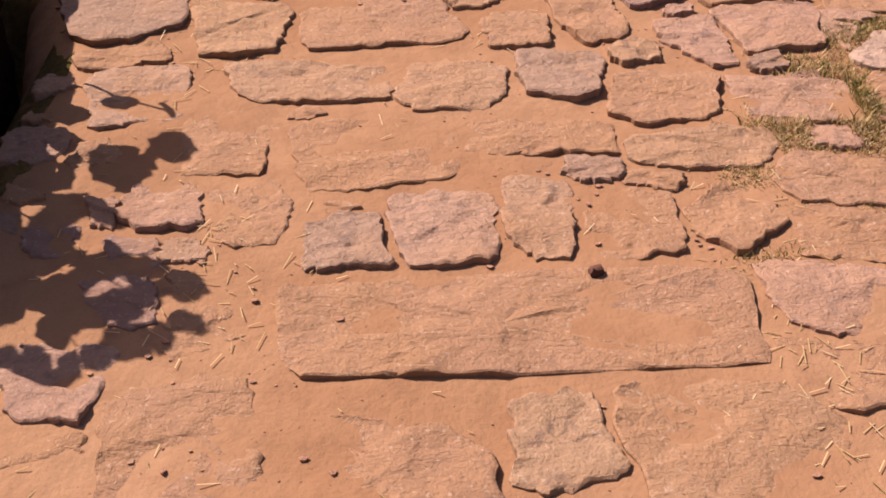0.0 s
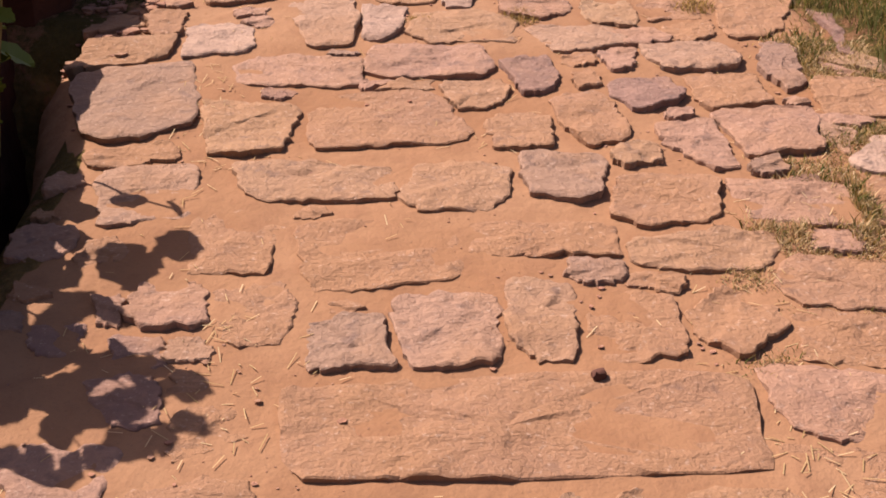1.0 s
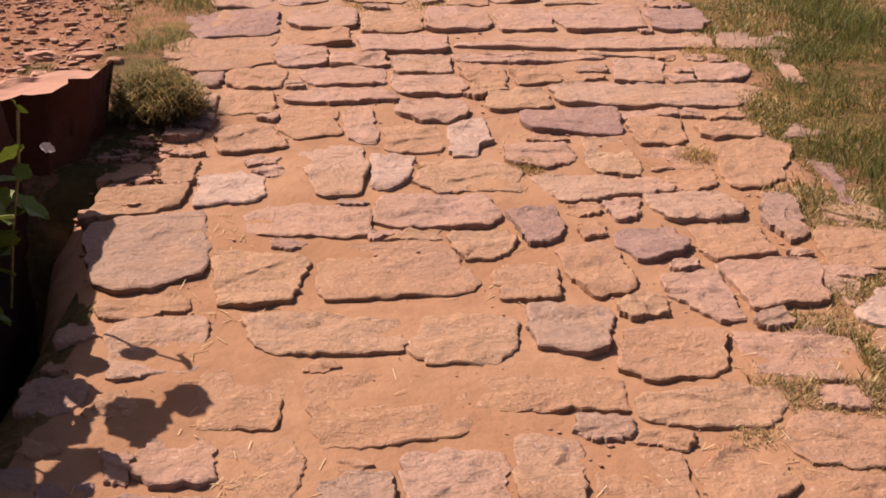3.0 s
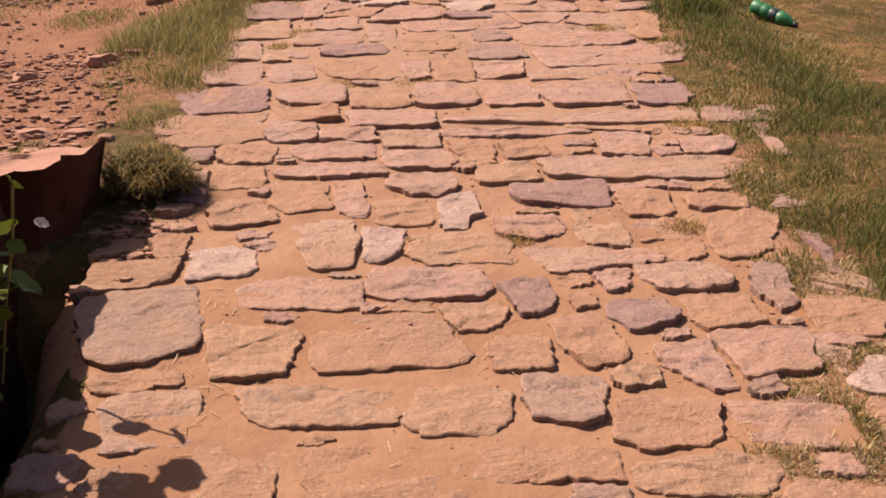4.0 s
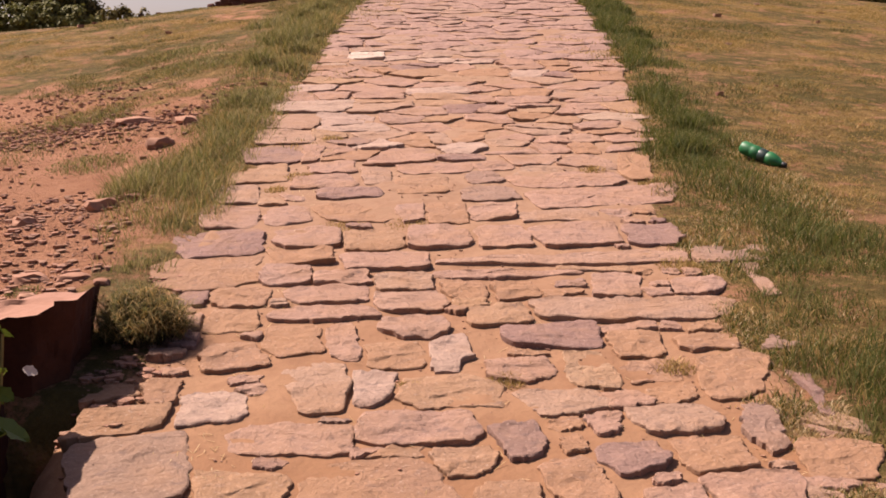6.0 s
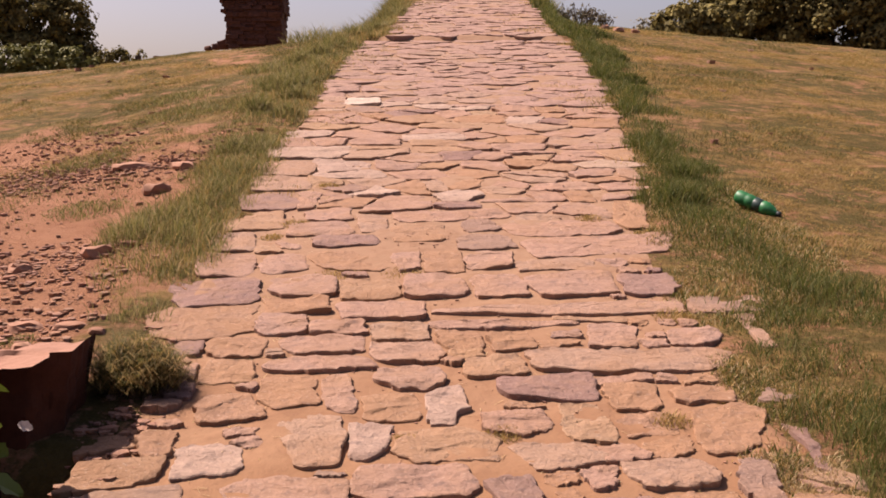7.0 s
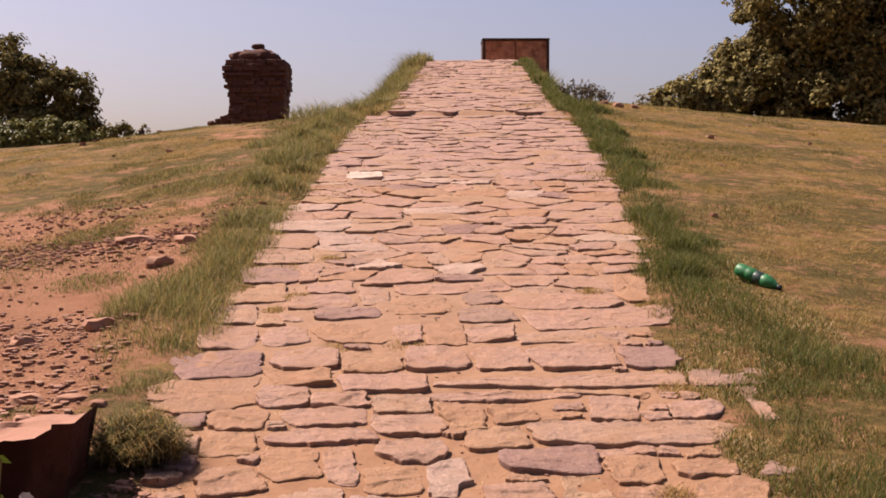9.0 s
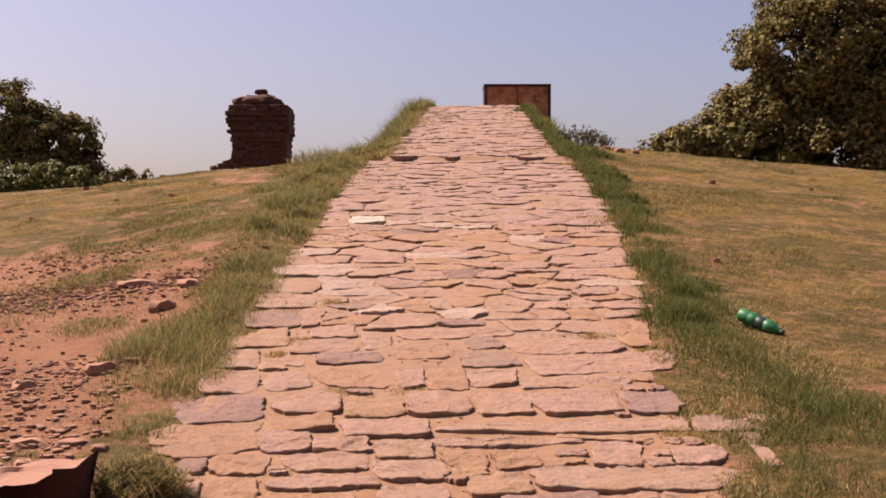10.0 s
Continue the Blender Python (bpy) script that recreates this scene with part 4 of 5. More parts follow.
# straw in the joints
n = 9000
sx, sy = rng.uniform(-1.0, 1.3, n), rng.uniform(1.5, 8.0, n)
edge_bias = np.exp(-((sx - np.interp(sy, [1.5, 2.3, 3, 5], [0.62, 0.6, 0.95, 1.1])) / 0.14) ** 2) + 0.8 * np.exp(-((sx + np.interp(sy, [1.5, 2.3, 2.8, 4], [0.5, 0.48, 0.62, 0.7])) / 0.07) ** 2)
keep = rng.uniform(0, 1, n) < np.clip(0.04 + edge_bias * 0.8 + 0.25 * (vnoise(sx, sy, 0.25, 71) > 0.35), 0, 1)
sx, sy = sx[keep], sy[keep]
n = len(sx)
a, ln = rng.uniform(0, np.pi, n), rng.uniform(0.005, 0.022, n)
dx, dy = np.cos(a) * ln, np.sin(a) * ln
wx, wy = -np.sin(a) * 0.0011, np.cos(a) * 0.0011
z = bed_z(sx, sy) + rng.uniform(0.001, 0.006, n)
dz = SLOPE * dy + rng.uniform(-0.004, 0.004, n)
v = np.stack([np.stack([sx - dx - wx, sy - dy - wy, z - dz], 1), np.stack([sx - dx + wx, sy - dy + wy, z - dz], 1), np.stack([sx + dx + wx, sy + dy + wy, z + dz], 1), np.stack([sx + dx - wx, sy + dy - wy, z + dz], 1)], 1).reshape(-1, 3)
straw = part("straw", mesh_from("straw", v.tolist(), ((np.arange(n) * 4)[:, None] + np.arange(4)).tolist(), STRAW, False), None)
tagged(straw, "scattered dry straw lying in the paving joints", "straw", kind="stuff")


def rubble(name, n, x0, x1, y0, y1, keep, lo, hi, label, material):
    x, y = scatter(n, x0, x1, y0, y1, keep)
    base = rock_mesh("pebble", (1, 0.85, 0.6), 3, material, 1, 0.75)
    co = np.array([tuple(v.co) for v in base.vertices])
    tri = np.array([tuple(p.vertices) for p in base.polygons])
    bpy.data.meshes.remove(base)
    P = on_ground(x, y)
    k = len(x)
    s = lo + (hi - lo) * rng.uniform(0, 1, k) ** 6
    a = rng.uniform(0, 6.28, k)
    st = rng.uniform(0.6, 1.3, (k, 3))
    V = co[None] * st[:, None] * s[:, None, None]
    V = np.stack([V[..., 0] * np.cos(a)[:, None] - V[..., 1] * np.sin(a)[:, None], V[..., 0] * np.sin(a)[:, None] + V[..., 1] * np.cos(a)[:, None], V[..., 2]], -1) + P[:, None] + np.array([0, 0, 1]) * (s * 0.25)[:, None, None]
    F = (tri[None] + (np.arange(k) * len(co))[:, None, None]).reshape(-1, 3)
    me = mesh_from(name, V.reshape(-1, 3).tolist(), F.tolist(), material, False)
    return tagged(part(name, me, None), label, "rubble", kind="stuff")


rubble("rubble", 60000, -4.6, -1.15, 4.3, 11, lambda x, y: np.clip(0.35 + 0.7 * vnoise(x, y, 0.8, 81), 0.03, 1) * smooth(0.15, 0.5, edge_west(y) - x) * (1 - smooth(8, 11, y)), 0.003, 0.024, "broken red stones scattered over bare soil", RUBBLE)
rubble("edge_clods", 5200, -1.15, -0.72, 3.55, 4.9, lambda x, y: np.clip(0.5 + 0.8 * vnoise(x, y, 0.12, 86), 0.05, 1) * (1 - smooth(-0.02, 0.22, x - edge_west(y))), 0.003, 0.026, "crumbled red clods along the broken path edge", RUBBLE)
rubble("path_grit", 12000, -1.05, 1.3, 1.5, 9.0, lambda x, y: np.clip(0.25 + 0.7 * vnoise(x, y, 0.3, 83), 0.03, 1), 0.0015, 0.008, "small grit lying on the sandy path", RUBBLE)
rubble("field_stones", 500, -7, 7, 9, 19, lambda x, y: smooth(0.3, 0.8, np.maximum(edge_west(y) - x, x - edge_east(y))) * 0.35, 0.012, 0.06, "stray stones lying in the dry grass", RUBBLE)


def loose_rock(x, y, sx, sy, sz, seed, turn, label, material=ROCK, sink=0.35, name="rock", detail=2, group="loose rocks"):
    ob = part(name, rock_mesh(name, (sx, sy, sz), seed, material, detail, 0.42), None)
    ob.matrix_basis = Matrix.Translation((x, y, float(on_ground(np.array([x]), np.array([y]))[0, 2]) + sz * (1 - 2 * sink) * 0.9)) @ pose(0, 0, 0, 0, 0, turn)
    return tagged(ob, label, "rock", group)


for rx, ry, a, b, c, sd, tn in ((-1.66, 6.05, 0.075, 0.06, 0.04, 1, 20), (-1.53, 6.15, 0.05, 0.035, 0.022, 2, -10), (-1.73, 7.6, 0.09, 0.05, 0.045, 3, 40), (-1.71, 8.25, 0.11, 0.06, 0.035, 4, -50), (-2.08, 8.4, 0.14, 0.06, 0.03, 5, 20),
                                (-1.66, 4.95, 0.07, 0.06, 0.022, 6, 5), (-1.47, 4.90, 0.06, 0.05, 0.018, 7, -8), (-1.56, 4.62, 0.04, 0.04, 0.030, 8, 0), (-1.33, 4.80, 0.035, 0.03, 0.016, 9, 0), (-2.0, 5.9, 0.06, 0.05, 0.03, 10, 33),
                                (2.6, 18.2, 0.09, 0.07, 0.05, 11, 0), (2.45, 18.6, 0.07, 0.08, 0.06, 12, 0), (2.85, 18.3, 0.06, 0.06, 0.04, 13, 0)):
    loose_rock(rx, ry, a, b, c, sd, tn, "angular red stone lying on bare soil" if rx < 0 else "weathered stone on the crest of the slope")
dark_chip = loose_rock(0.28, 2.115, 0.017, 0.013, 0.012, 15, 30, "small dark stone chip on the long slab", MASONRY, 0.3, "stone_chip")

# boulders at the path's edge
def split_boulder(name, sx, sy, sz, seed, planes, material):
    """A broken boulder: a lumpy mass cut by flat fracture planes; its material colours upper faces dusty and sunlit.
    """
    bm = bmesh.new()
    bmesh.ops.create_cube(bm, size=2)
    bmesh.ops.subdivide_edges(bm, edges=bm.edges[:], cuts=41, use_grid_fill=True)
    off = Vector((seed * 2.3, seed * 4.1, seed))
    for v in bm.verts:
        p = v.co.copy()
        q = Vector((p.x * sx, p.y * sy, p.z * sz))
        for nx, ny, nz, dist in planes:
            n = Vector((nx, ny, nz)).normalized()
            over = q.dot(n) - dist
            if over > 0:
                q -= n * over * 0.97
        k = 0.026 * noise.noise(q * 3.1 + off) + 0.022 * noise.noise(q * 7.0 + off) + 0.010 * noise.noise(q * 21.0 + off)
        k += 0.014 * (1 if noise.noise(Vector((q.x * 3, q.y * 3, q.z * 9)) + off) > 0.08 else 0)
        v.co = q + p.normalized() * k
    me = bpy.data.meshes.new(name)
    bm.to_mesh(me)
    bm.free()
    me.materials.append(material)
    me.polygons.foreach_set("use_smooth", [True] * len(me.polygons))
    me.set_sharp_from_angle(angle=radians(28))
    return me


boulder = part("boulder", split_boulder("boulder", 0.66, 0.26, 0.62, 22, ((-0.13, 0.02, 1.0, 0.365), (1.0, 0.1, -0.10, 0.54), (0.8, -0.6, -0.1, 0.53), (-0.15, -1.0, -0.22, 0.22)), SHADED_LIT_ROCK), None)
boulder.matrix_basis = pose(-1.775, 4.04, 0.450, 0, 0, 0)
tagged(boulder, "large angular red boulder coloured with shaded sides and a dusty sunlit top", "boulder")
# inferred boulder out of view, sized for its shadow on the path; colour shade-dark
low_rock = part("boulder", split_boulder("boulder", 0.46, 1.08, 0.66, 31, ((0.10, 0.0, 1.0, 0.52), (1.0, 0.12, 0.06, 0.47), (0.7, -0.8, 0.1, 0.58), (-0.4, -0.4, 1.0, 0.56)), SHADED_LIT_ROCK), None)
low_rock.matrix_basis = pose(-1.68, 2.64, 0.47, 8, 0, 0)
tagged(low_rock, "red boulder coloured dark as in shade, sunk beside the path under a leafy weed", "boulder")


# leafy weed beside the boulder
def weed_plant():
    root = tagged(new("weed"), "leggy weed with broad toothed yellow-green leaves", "plant")
    r = random.Random(5)
    root.location = (-1.27, 2.53, float(ramp(2.42)) - 0.05)
    for s in range(26):
        a = r.uniform(0, 6.28)
        far = s / 25
        tall = r.uniform(0.45, 0.82) if far < 0.5 else r.uniform(0.26, 0.42)
        lean = Vector((math.cos(a) * 0.10 - (0.02 if far < 0.5 else 0.09), 1.12 * far - 0.45 + math.sin(a) * 0.08, 0))
        bm = bmesh.new()
        pts = [Vector((0.1 * math.cos(a), 0.1 * math.sin(a), -0.5 if t == 0 else 0)) + lean * (t / 6) ** 1.4 + Vector((0, 0, tall * t / 6)) + Vector((r.uniform(-1, 1), r.uniform(-1, 1), 0)) * 0.012 for t in range(7)]
        prev = None
        for t, p in enumerate(pts):
            rad = 0.005 * (1 - t / 9)
            ring = [bm.verts.new(p + Vector((math.cos(q * 1.257) * rad, math.sin(q * 1.257) * rad, 0))) for q in range(5)]
            if prev:
                for q in range(5):
                    bm.faces.new((prev[q], prev[(q + 1) % 5], ring[(q + 1) % 5], ring[q]))
            prev = ring
        part("stem", bm, WEED_STEM, root)
        for t in range(2, 7):
            for _ in range(4):
                b = r.uniform(0, 6.28)
                out = Vector((math.cos(b), math.sin(b), 0.25)) * r.uniform(0.03, 0.10)
                leaf = part("leaf", WEED_LEAVES[r.randrange(3)], None, root)
                k = r.uniform(0.7, 1.35)
                leaf.matrix_basis = Matrix.Translation(pts[t] + out) @ pose(0, 0, 0, r.uniform(-35, 35), r.uniform(-35, 35), math.degrees(b)) @ Matrix.Diagonal((k, k, k, 1))
    # a sprig that leans out into the sun, with one dry curled leaf
    sprig = [Vector((-1.13, 2.98, 0.50)), Vector((-1.09, 2.94, 0.72)), Vector((-1.05, 2.91, 0.88)), Vector((-1.035, 2.90, 1.02))]
    bm = bmesh.new()
    for a, b in zip(sprig, sprig[1:]):
        rings = [[bm.verts.new(p + Vector((math.cos(q * 1.257), math.sin(q * 1.257), 0)) * 0.004) for q in range(5)] for p in (a, b)]
        for q in range(5):
            bm.faces.new((rings[0][q], rings[0][(q + 1) % 5], rings[1][(q + 1) % 5], rings[1][q]))
    back = Matrix.Translation(-root.location)
    part("stem", bm, WEED_STEM, root).matrix_basis = back
    for p, turn, size, pale in (((-1.033, 2.90, 1.027), 100, 0.75, 0), ((-1.062, 2.90, 0.915), 200, 0.85, 0), ((-1.036, 2.89, 0.875), -20, 0.6, 0), ((-0.975, 2.90, 0.93), 10, 0.42, 1), ((-1.09, 2.90, 0.70), 160, 0.8, 0), ((-1.08, 2.86, 0.77), 60, 0.7, 0)):
        leaf = part("leaf", WEED_LEAVES[3 if pale else 0], None, root, "dry whitish curled leaf" if pale else "")
        leaf.matrix_basis = back @ Matrix.Translation(p) @ pose(0, 0, 0, 40, 20, turn) @ Matrix.Diagonal((size, size, size, 1))
    return root


def weed_leaf(seed):
    r = random.Random(seed)
    bm = bmesh.new()
    mid = [bm.verts.new((0.085 * t / 6 - 0.04, 0, -0.012 * (t / 6) ** 2)) for t in range(7)]
    for sgn in (-1, 1):
        rim = [bm.verts.new((0.085 * t / 6 - 0.04 + r.uniform(-0.002, 0.002), sgn * (0.034 * math.sin(math.pi * min(1, (t + 0.6) / 7)) * (1 + (0.16 if t % 2 else -0.08))), 0.008 - 0.012 * (t / 6) ** 2)) for t in range(7)]
        for t in range(6):
            q = (mid[t], mid[t + 1], rim[t + 1], rim[t])
            bm.faces.new(q if sgn > 0 else q[::-1])
    me = bpy.data.meshes.new("leaf")
    bm.to_mesh(me)
    bm.free()
    me.materials.append(WEED if seed < 3 else DEAD_LEAF)
    return me


WEED_STEM = rough_material("weed_stem", (0.10, 0.085, 0.03), (0.2, 0.16, 0.06), 20.0, 0.6, 0.002)
DEAD_LEAF = leaf_material("dead_leaf", (0.42, 0.33, 0.27), (0.50, 0.41, 0.34), 0.8)
WEED_LEAVES = [weed_leaf(s) for s in range(4)]
weed_plant()


# ================= bottle =================
def lathe(profile, n=20):
    bm = bmesh.new()
    prev = None
    for x, rad in profile:
        ring = [bm.verts.new((x, math.cos(6.2832 * i / n) * rad, math.sin(6.2832 * i / n) * rad)) for i in range(n)]
        if prev:
            for i in range(n):
                bm.faces.new((prev[i], prev[(i + 1) % n], ring[(i + 1) % n], ring[i]))
        else:
            bm.faces.new(ring[::-1])
        prev = ring
    bm.faces.new(prev)
    for f in bm.faces:
        f.smooth = True
    return bm


def plastic(name, colour, rough, clear=0.0):
    m, nt, bsdf = nodes_of(name)
    vec = object_coords(nt)
    n1 = noise_tex(nt, vec, 30.0, 3.0, 0.5)
    nt.links.new(blend(nt, span(nt, n1, 0.35, 0.7), colour, [c * 0.75 for c in colour]), bsdf.inputs["Base Color"])
    bsdf.inputs["Roughness"].default_value = rough
    bsdf.inputs["Transmission Weight"].default_value = clear
    bumped(nt, bsdf, n1, 0.15, 0.004)
    return m


bottle = tagged(new("bottle"), "empty green plastic drink bottle lying in grass", "bottle")
part("body", lathe([(-0.165, 0.022), (-0.163, 0.036), (-0.15, 0.043), (-0.10, 0.044), (-0.09, 0.041), (-0.08, 0.044), (-0.045, 0.044), (-0.04, 0.041), (0.03, 0.041), (0.035, 0.044), (0.06, 0.043), (0.10, 0.032), (0.125, 0.016), (0.14, 0.0135)]), plastic("green_plastic", (0.006, 0.125, 0.030), 0.5, 0.0), bottle)
part("label", lathe([(-0.030, 0.0418), (-0.028, 0.0428), (0.020, 0.0428), (0.022, 0.0418)]), plastic("dark_label", (0.012, 0.03, 0.02), 0.4), bottle, "dark wrapped label")
part("cap", lathe([(0.134, 0.0155), (0.136, 0.0165), (0.157, 0.0165), (0.159, 0.015)]), plastic("dark_cap", (0.01, 0.012, 0.01), 0.4), bottle, "dark screw cap")
bottle.matrix_basis = pose(1.765, 6.85, float(ground_z(1.765, 6.85)) + 0.042, 0, 20, -42) @ Matrix.Scale(0.88, 4)


# ================= ruined pillar and wall on the crest =================
def block_mesh(seed):
    r = random.Random(seed)
    bm = bmesh.new()
    bmesh.ops.create_cube(bm, size=1)
    bmesh.ops.bevel(bm, geom=bm.edges[:], offset=0.07, segments=1, affect="EDGES")
    for v in bm.verts:
        v.co += Vector((r.uniform(-1, 1), r.uniform(-1, 1), r.uniform(-1, 1))) * 0.035
    me = bpy.data.meshes.new("block")
    bm.to_mesh(me)
    bm.free()
    me.materials.append(MASONRY)
    return me


def ruined_pillar(x, y, z0):
    root = tagged(new("ruined_pillar"), "ruined dark stone gate pillar with crumbling top", "ruin")
    root.location = (x, y, z0)
    meshes = [block_mesh(s) for s in range(5)]
    r = random.Random(12)
    z, k = 0.0, 0
    while z < 2.20:
        h = r.uniform(0.08, 0.17)
        half_l = np.interp(z, [0, 0.9, 1.2, 1.45, 2.2, 2.26, 2.5, 2.70], [0.84, 0.86, 0.95, 1.06, 1.04, 0.78, 0.62, 0.34])
        half_r = np.interp(z, [0, 1.0, 1.2, 2.05, 2.22, 2.3, 2.5, 2.70], [1.04, 1.04, 1.14, 1.12, 0.98, 0.72, 0.55, 0.28])
        deep = 0.9 * min(1, (half_l + half_r) / 2)
        a = -half_l + r.uniform(-0.09, 0.07)
        while a < half_r - 0.04:
            w = min(r.uniform(0.12, 0.5), half_r - a)
            for row in (-1, 1):
                b = part("block", meshes[r.randrange(5)], None, root)
                b.matrix_basis = Matrix.Translation((a + w / 2, row * deep * 0.5 + r.uniform(-0.07, 0.07), z + h / 2)) @ pose(0, 0, 0, 0, 0, r.uniform(-2, 2)) @ Matrix.Diagonal((w * 1.10, deep * r.uniform(0.98, 1.1), h * 1.14, 1))
            a += w
        z += h
    cap = part("cap", rock_mesh("cap", (0.86, 0.7, 0.42), 47, MASONRY, 4, 0.22), None, root)
    cap.location = (-0.02, 0, 2.26)
    for bx, bz, bw in ((-0.62, 2.30, 0.4), (0.55, 2.32, 0.45), (-0.25, 2.56, 0.4), (0.22, 2.58, 0.36)):
        b = part("block", meshes[r.randrange(5)], None, root)
        b.matrix_basis = Matrix.Translation((bx, -0.25, bz)) @ pose(0, 0, 0, 0, r.uniform(-12, 12), r.uniform(-20, 20)) @ Matrix.Diagonal((bw, 0.5, 0.16, 1))
    top = part("finial", rock_mesh("finial", (0.23, 0.2, 0.12), 41, MASONRY, 3, 0.2), None, root)
    top.location = (0.03, 0, 2.80)
    return root


ruined_pillar(-6.637, 45.0, 4.525)
for rx, rz, sz in ((-7.70, 4.66, 0.18), (-7.98, 4.60, 0.13), (-7.52, 4.78, 0.14), (-8.25, 4.54, 0.11)):
    ob = part("fallen_block", rock_mesh("fallen_block", (sz * 1.3, sz, sz), rx, MASONRY, 2, 0.4), None)
    ob.matrix_basis = pose(rx, 44.6, rz)
    tagged(ob, "dark fallen block beside the ruined pillar", "rubble block", "fallen blocks")


def bevel_box(sx, sy, sz, bevel=0.015):
    bm = bmesh.new()
    bmesh.ops.create_cube(bm, size=1)
    bmesh.ops.scale(bm, vec=(sx, sy, sz), verts=bm.verts)
    bmesh.ops.bevel(bm, geom=bm.edges[:], offset=bevel, segments=2, affect="EDGES")
    return bm


wall = tagged(new("stone_plinth"), "red sandstone plinth of upright panels with a coping", "plinth")
wall.location = (1.78, 30.0, 4.50)
part("core", bevel_box(1.44, 0.9, 1.02), RED_STONE, wall).location = (0, 0.02, 0.51)
for px_, wd in ((-0.375, 0.72), (0.37, 0.73)):
    part("panel", bevel_box(wd, 0.06, 0.98), RED_STONE, wall).location = (px_, -0.45, 0.50)
for px_ in (-0.76, 0.76):
    part("post", bevel_box(0.07, 0.98, 1.02), DARK_STONE, wall).location = (px_, 0, 0.51)
part("coping", bevel_box(1.62, 1.04, 0.035), DARK_STONE, wall).location = (0, 0, 1.0375)


# ================= trees and shrubs =================
def limb(bm, a, b, r0, r1):
    d = (b - a).normalized()
    s = d.orthogonal().normalized()
    t = d.cross(s)
    rings = []
    for k in range(5):
        f = k / 4
        p = a.lerp(b, f) + (s * math.sin(f * 3) + t * math.cos(f * 2.3)) * (b - a).length * 0.03
        rad = r0 + (r1 - r0) * f
        rings.append([bm.verts.new(p + (s * math.cos(q * 0.785) + t * math.sin(q * 0.785)) * rad) for q in range(8)])
    for m, n_ in zip(rings, rings[1:]):
        for q in range(8):
            bm.faces.new((m[q], m[(q + 1) % 8], n_[(q + 1) % 8], n_[q]))


def tree(name, x, y, z, lobes, leaf, per_clump, clump, density, material, trunk_h, label, category="tree"):
    """Trunk and limbs to each lobe of the crown; lobes (dx, dy, dz, rx, ry, rz) are covered with clumps of leaves."""
    root = tagged(new(name), label, category)
    root.location = (x, y, z)
    bm = bmesh.new()
    top = Vector((0, 0, trunk_h))
    size = 0.12 + 0.03 * trunk_h
    limb(bm, Vector((0, 0, -0.5)), top, size * 1.3, size)
    P, N = [], []
    for dx, dy, dz, ax, ay, az in lobes:
        limb(bm, top, Vector((dx, dy, dz)), size * 0.7, size * 0.15)
        m = int(density * (ax * ay + ay * az + ax * az))
        d = rng.normal(size=(m, 3))
        d /= np.linalg.norm(d, axis=1, keepdims=True)
        rad = 0.72 + 0.36 * rng.uniform(0, 1, m) + 0.12 * np.sin(d[:, 0] * 7 + dx) * np.sin(d[:, 2] * 6 + dz)
        c = d * rad[:, None] * [ax, ay, az] + [dx, dy, dz]
        for ctr, dd in zip(c, d):
            q = rng.normal(size=(per_clump, 3))
            q /= np.linalg.norm(q, axis=1, keepdims=True)
            rr = clump * rng.uniform(0.6, 1.3) * rng.uniform(0.3, 1.0, per_clump)[:, None] ** 0.5
            P.append(ctr + q * rr * [1, 1, 0.8])
            N.append(q * 0.8 + dd * 0.3 + [0, 0, 0.35] + rng.normal(size=(per_clump, 3)) * 0.35)
    part("trunk", bm, BARK, root)
    P, N = np.concatenate(P), np.concatenate(N)
    part("crown", leaves_mesh("crown", P, N, leaf * rng.uniform(0.6, 1.3, len(P)), material), None, root)
    return root


def at_angle(px, y):
    return (px - 784) / 2190 * y


tree("mango_tree", at_angle(1560, 44), 44, 3.6, [(-2.6, -1, 5.2, 2.6, 2.6, 2.2), (0.8, 0.5, 6.4, 4.0, 3.2, 2.6), (-3.6, 0, 2.7, 2.4, 2.4, 1.5), (1.0, -1, 3.2, 4.2, 3.0, 2.6), (3.6, 0, 5.0, 3.2, 3.0, 3.0), (-1.0, -1.4, 1.4, 3.2, 2.2, 1.5), (2.5, -1.4, 1.2, 3.2, 2.2, 1.6), (-4.8, 0.3, 2.0, 1.9, 1.6, 1.3), (-6.2, 0.3, 1.3, 1.3, 1.3, 1.0)],
     0.115, 60, 0.40, 22, MANGO, 2.6, "large dense dark-green tree with clumped leaves")
tree("small_tree", at_angle(1225, 40), 41, 3.3, [(0, 0, 1.6, 1.1, 1.1, 0.8), (-0.7, 0, 1.1, 0.7, 0.7, 0.6), (1.0, 0, 1.7, 0.9, 0.9, 0.7)], 0.13, 26, 0.26, 26, MANGO, 0.9, "low dark-green tree at the foot of a larger one")
tree("grey_shrub", at_angle(1172, 42), 43.5, 3.9, [(0, 0, 1.0, 0.75, 0.7, 0.6), (0.5, 0, 1.3, 0.5, 0.5, 0.5), (-0.5, 0, 0.7, 0.4, 0.4, 0.3)], 0.09, 22, 0.24, 24, GREY_LEAF, 0.4, "greyish open shrub on the crest", "shrub")
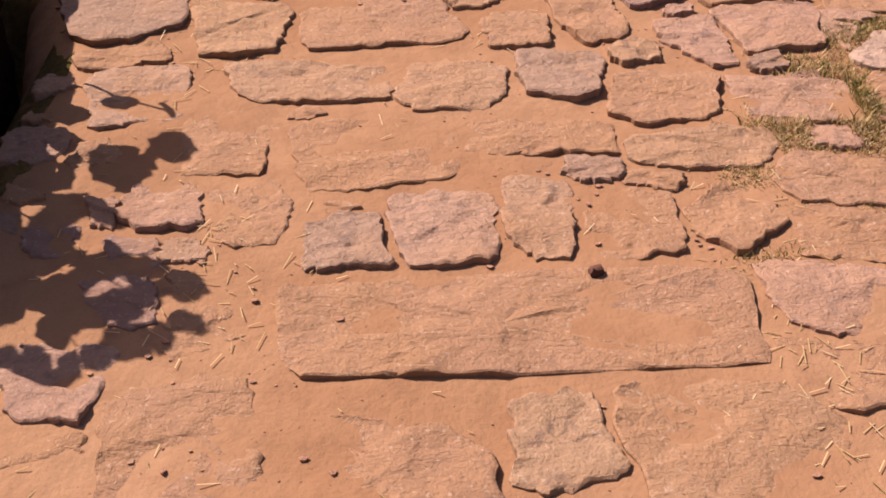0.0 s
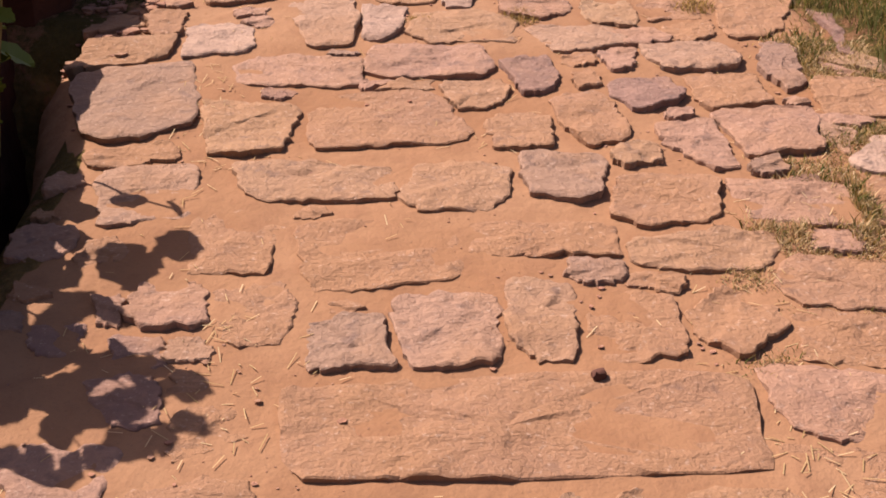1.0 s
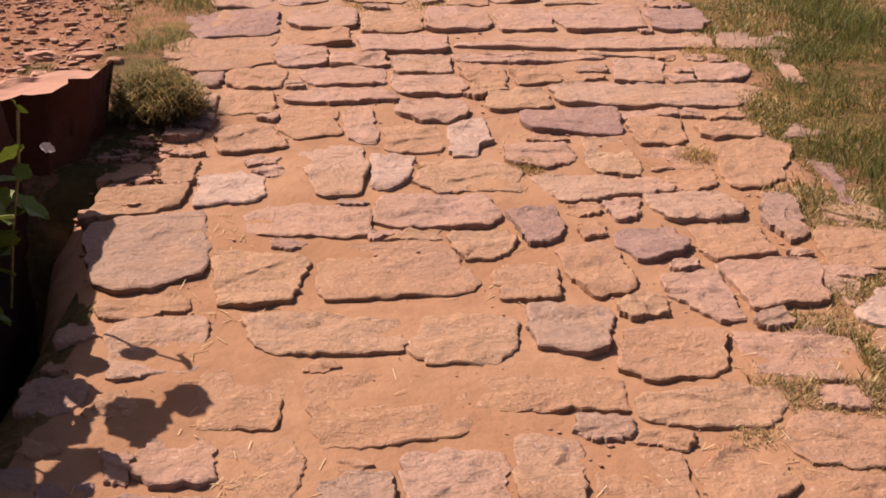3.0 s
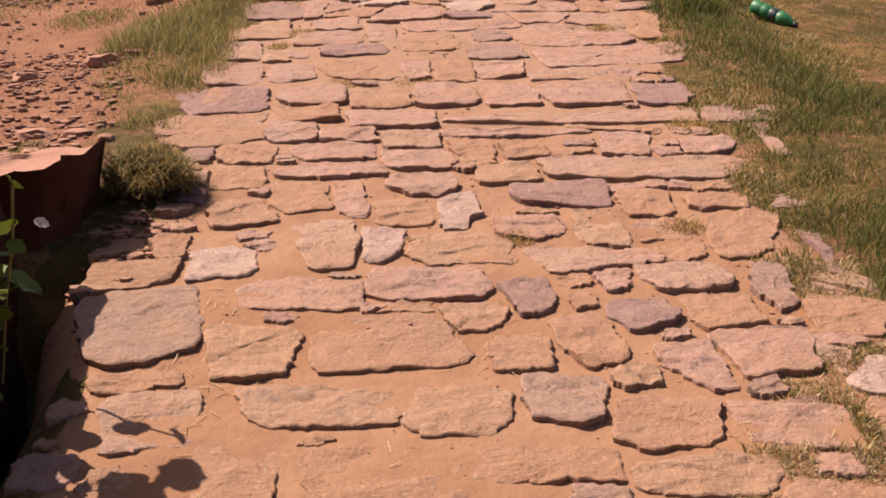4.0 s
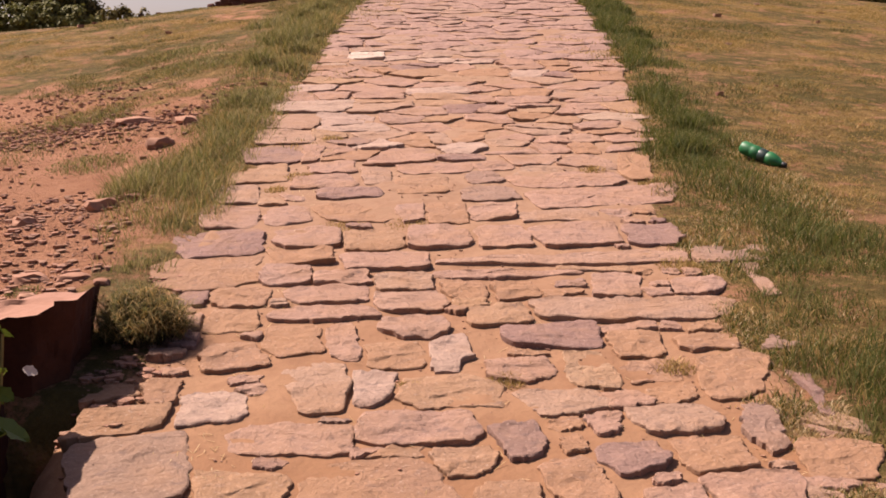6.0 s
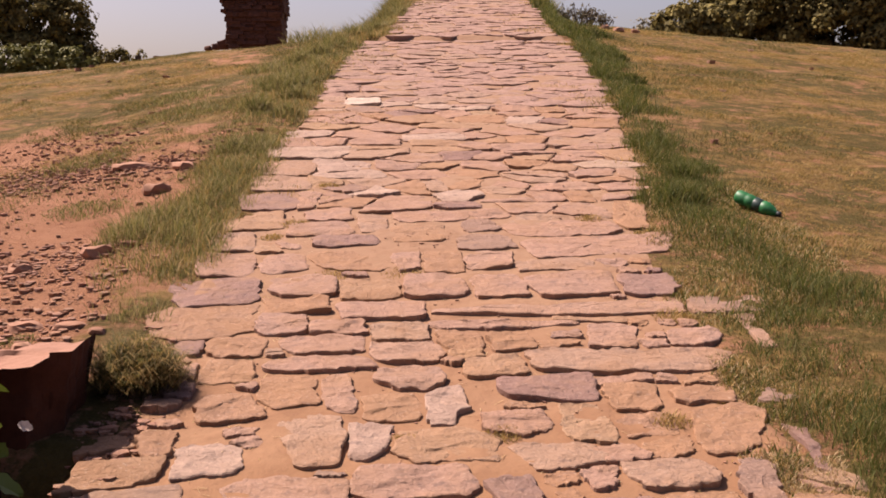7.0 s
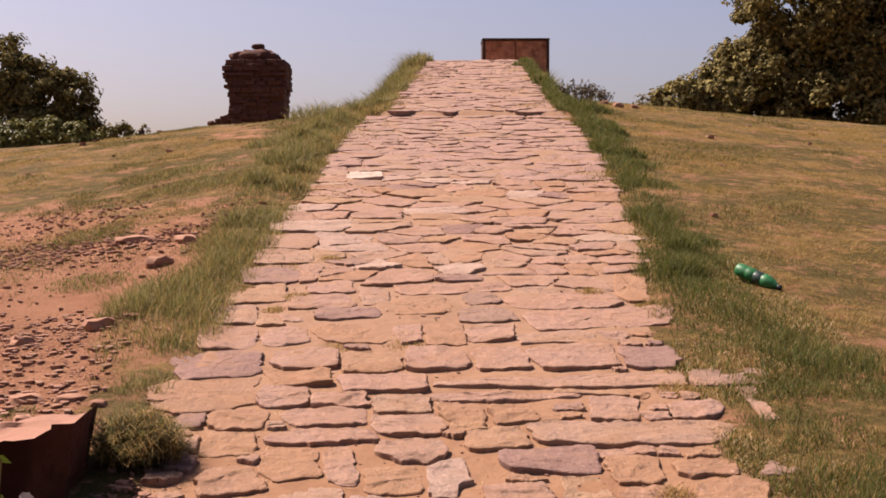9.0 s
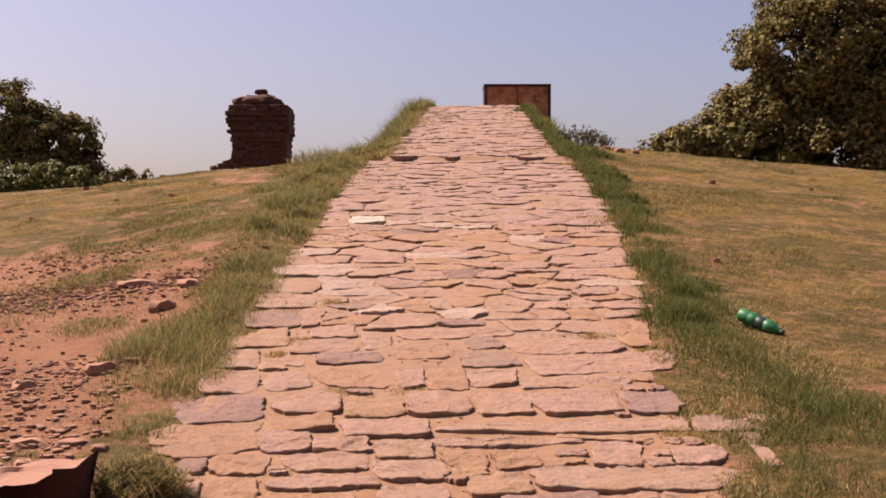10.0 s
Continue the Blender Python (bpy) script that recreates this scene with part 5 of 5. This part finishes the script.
tree("dark_tree", at_angle(10, 52), 52, 1.6, [(-1.2, 0, 5.6, 2.4, 2.2, 1.8), (1.5, 0, 4.6, 1.4, 1.6, 1.5), (2.8, 0, 4.4, 1.1, 1.0, 1.3), (0.6, 0, 2.9, 2.8, 2.0, 1.4), (3.2, 0, 2.7, 1.0, 1.0, 1.0), (3.9, 0, 1.9, 0.7, 0.7, 0.6)], 0.12, 50, 0.38, 20, MANGO, 1.9, "dark spreading tree standing beyond the hill")
for px_, s, h in ((30, 1.0, 0.0), (85, 1.15, 0.15), (140, 0.95, -0.05), (-25, 1.1, 0.1)):
    tree("green_shrub", at_angle(px_, 47), 47, 3.15 + h * 0.4, [(0, 0, 1.0, 0.85 * s, 0.8, 0.6 * s), (0.4, -0.1, 0.6, 0.7 * s, 0.7, 0.5)], 0.12, 26, 0.24, 26, SHRUB, 0.4, "rounded sunlit green shrub below the dark tree", "shrub")
for px_, s in ((200, 0.75), (228, 0.6), (255, 0.3)):
    tree("small_shrub", at_angle(px_, 50), 50, 4.15 + 0.25 * (px_ - 200) / 50, [(0, 0, 0.55 * s, 0.6 * s, 0.5 * s, 0.45 * s), (0.3 * s, 0, 0.9 * s, 0.4 * s, 0.4 * s, 0.3 * s)], 0.10, 20, 0.2, 30, MANGO, 0.2, "small open shrub on the far hillside", "shrub")


def dry_weed(x, y, tall, seed):
    """Sparse upright weed: thin stalks with a few narrow leaves."""
    r = random.Random(seed)
    root = tagged(new("dry_weed"), "sparse dry weed with thin stalks on the crest", "weed", "dry weeds")
    root.location = (x, y, float(ground_z(x, y)))
    bm = bmesh.new()
    P = []
    for _ in range(16):
        a, l = r.uniform(0, 6.28), r.uniform(0.15, 0.6) * tall
        b = Vector((math.cos(a) * l, math.sin(a) * l * 0.5, tall * r.uniform(0.5, 1.0)))
        limb(bm, Vector((0, 0, -0.05)), b, 0.007, 0.004)
        for _ in range(8):
            P.append(tuple(b * r.uniform(0.3, 1.05) + Vector((r.uniform(-1, 1), r.uniform(-1, 1), r.uniform(-1, 1))) * 0.06))
    part("stalks", bm, BARK, root)
    P = np.array(P)
    part("foliage", leaves_mesh("foliage", P, rng.normal(size=P.shape), np.full(len(P), 0.028), GREY_LEAF, 2.4), None, root)


for wx_, wy_, wt, ws in ((2.05, 18.6, 0.36, 1), (2.25, 18.9, 0.32, 2), (2.5, 19.0, 0.24, 3), (1.9, 19.2, 0.25, 4)):
    dry_weed(wx_, wy_, wt, ws)
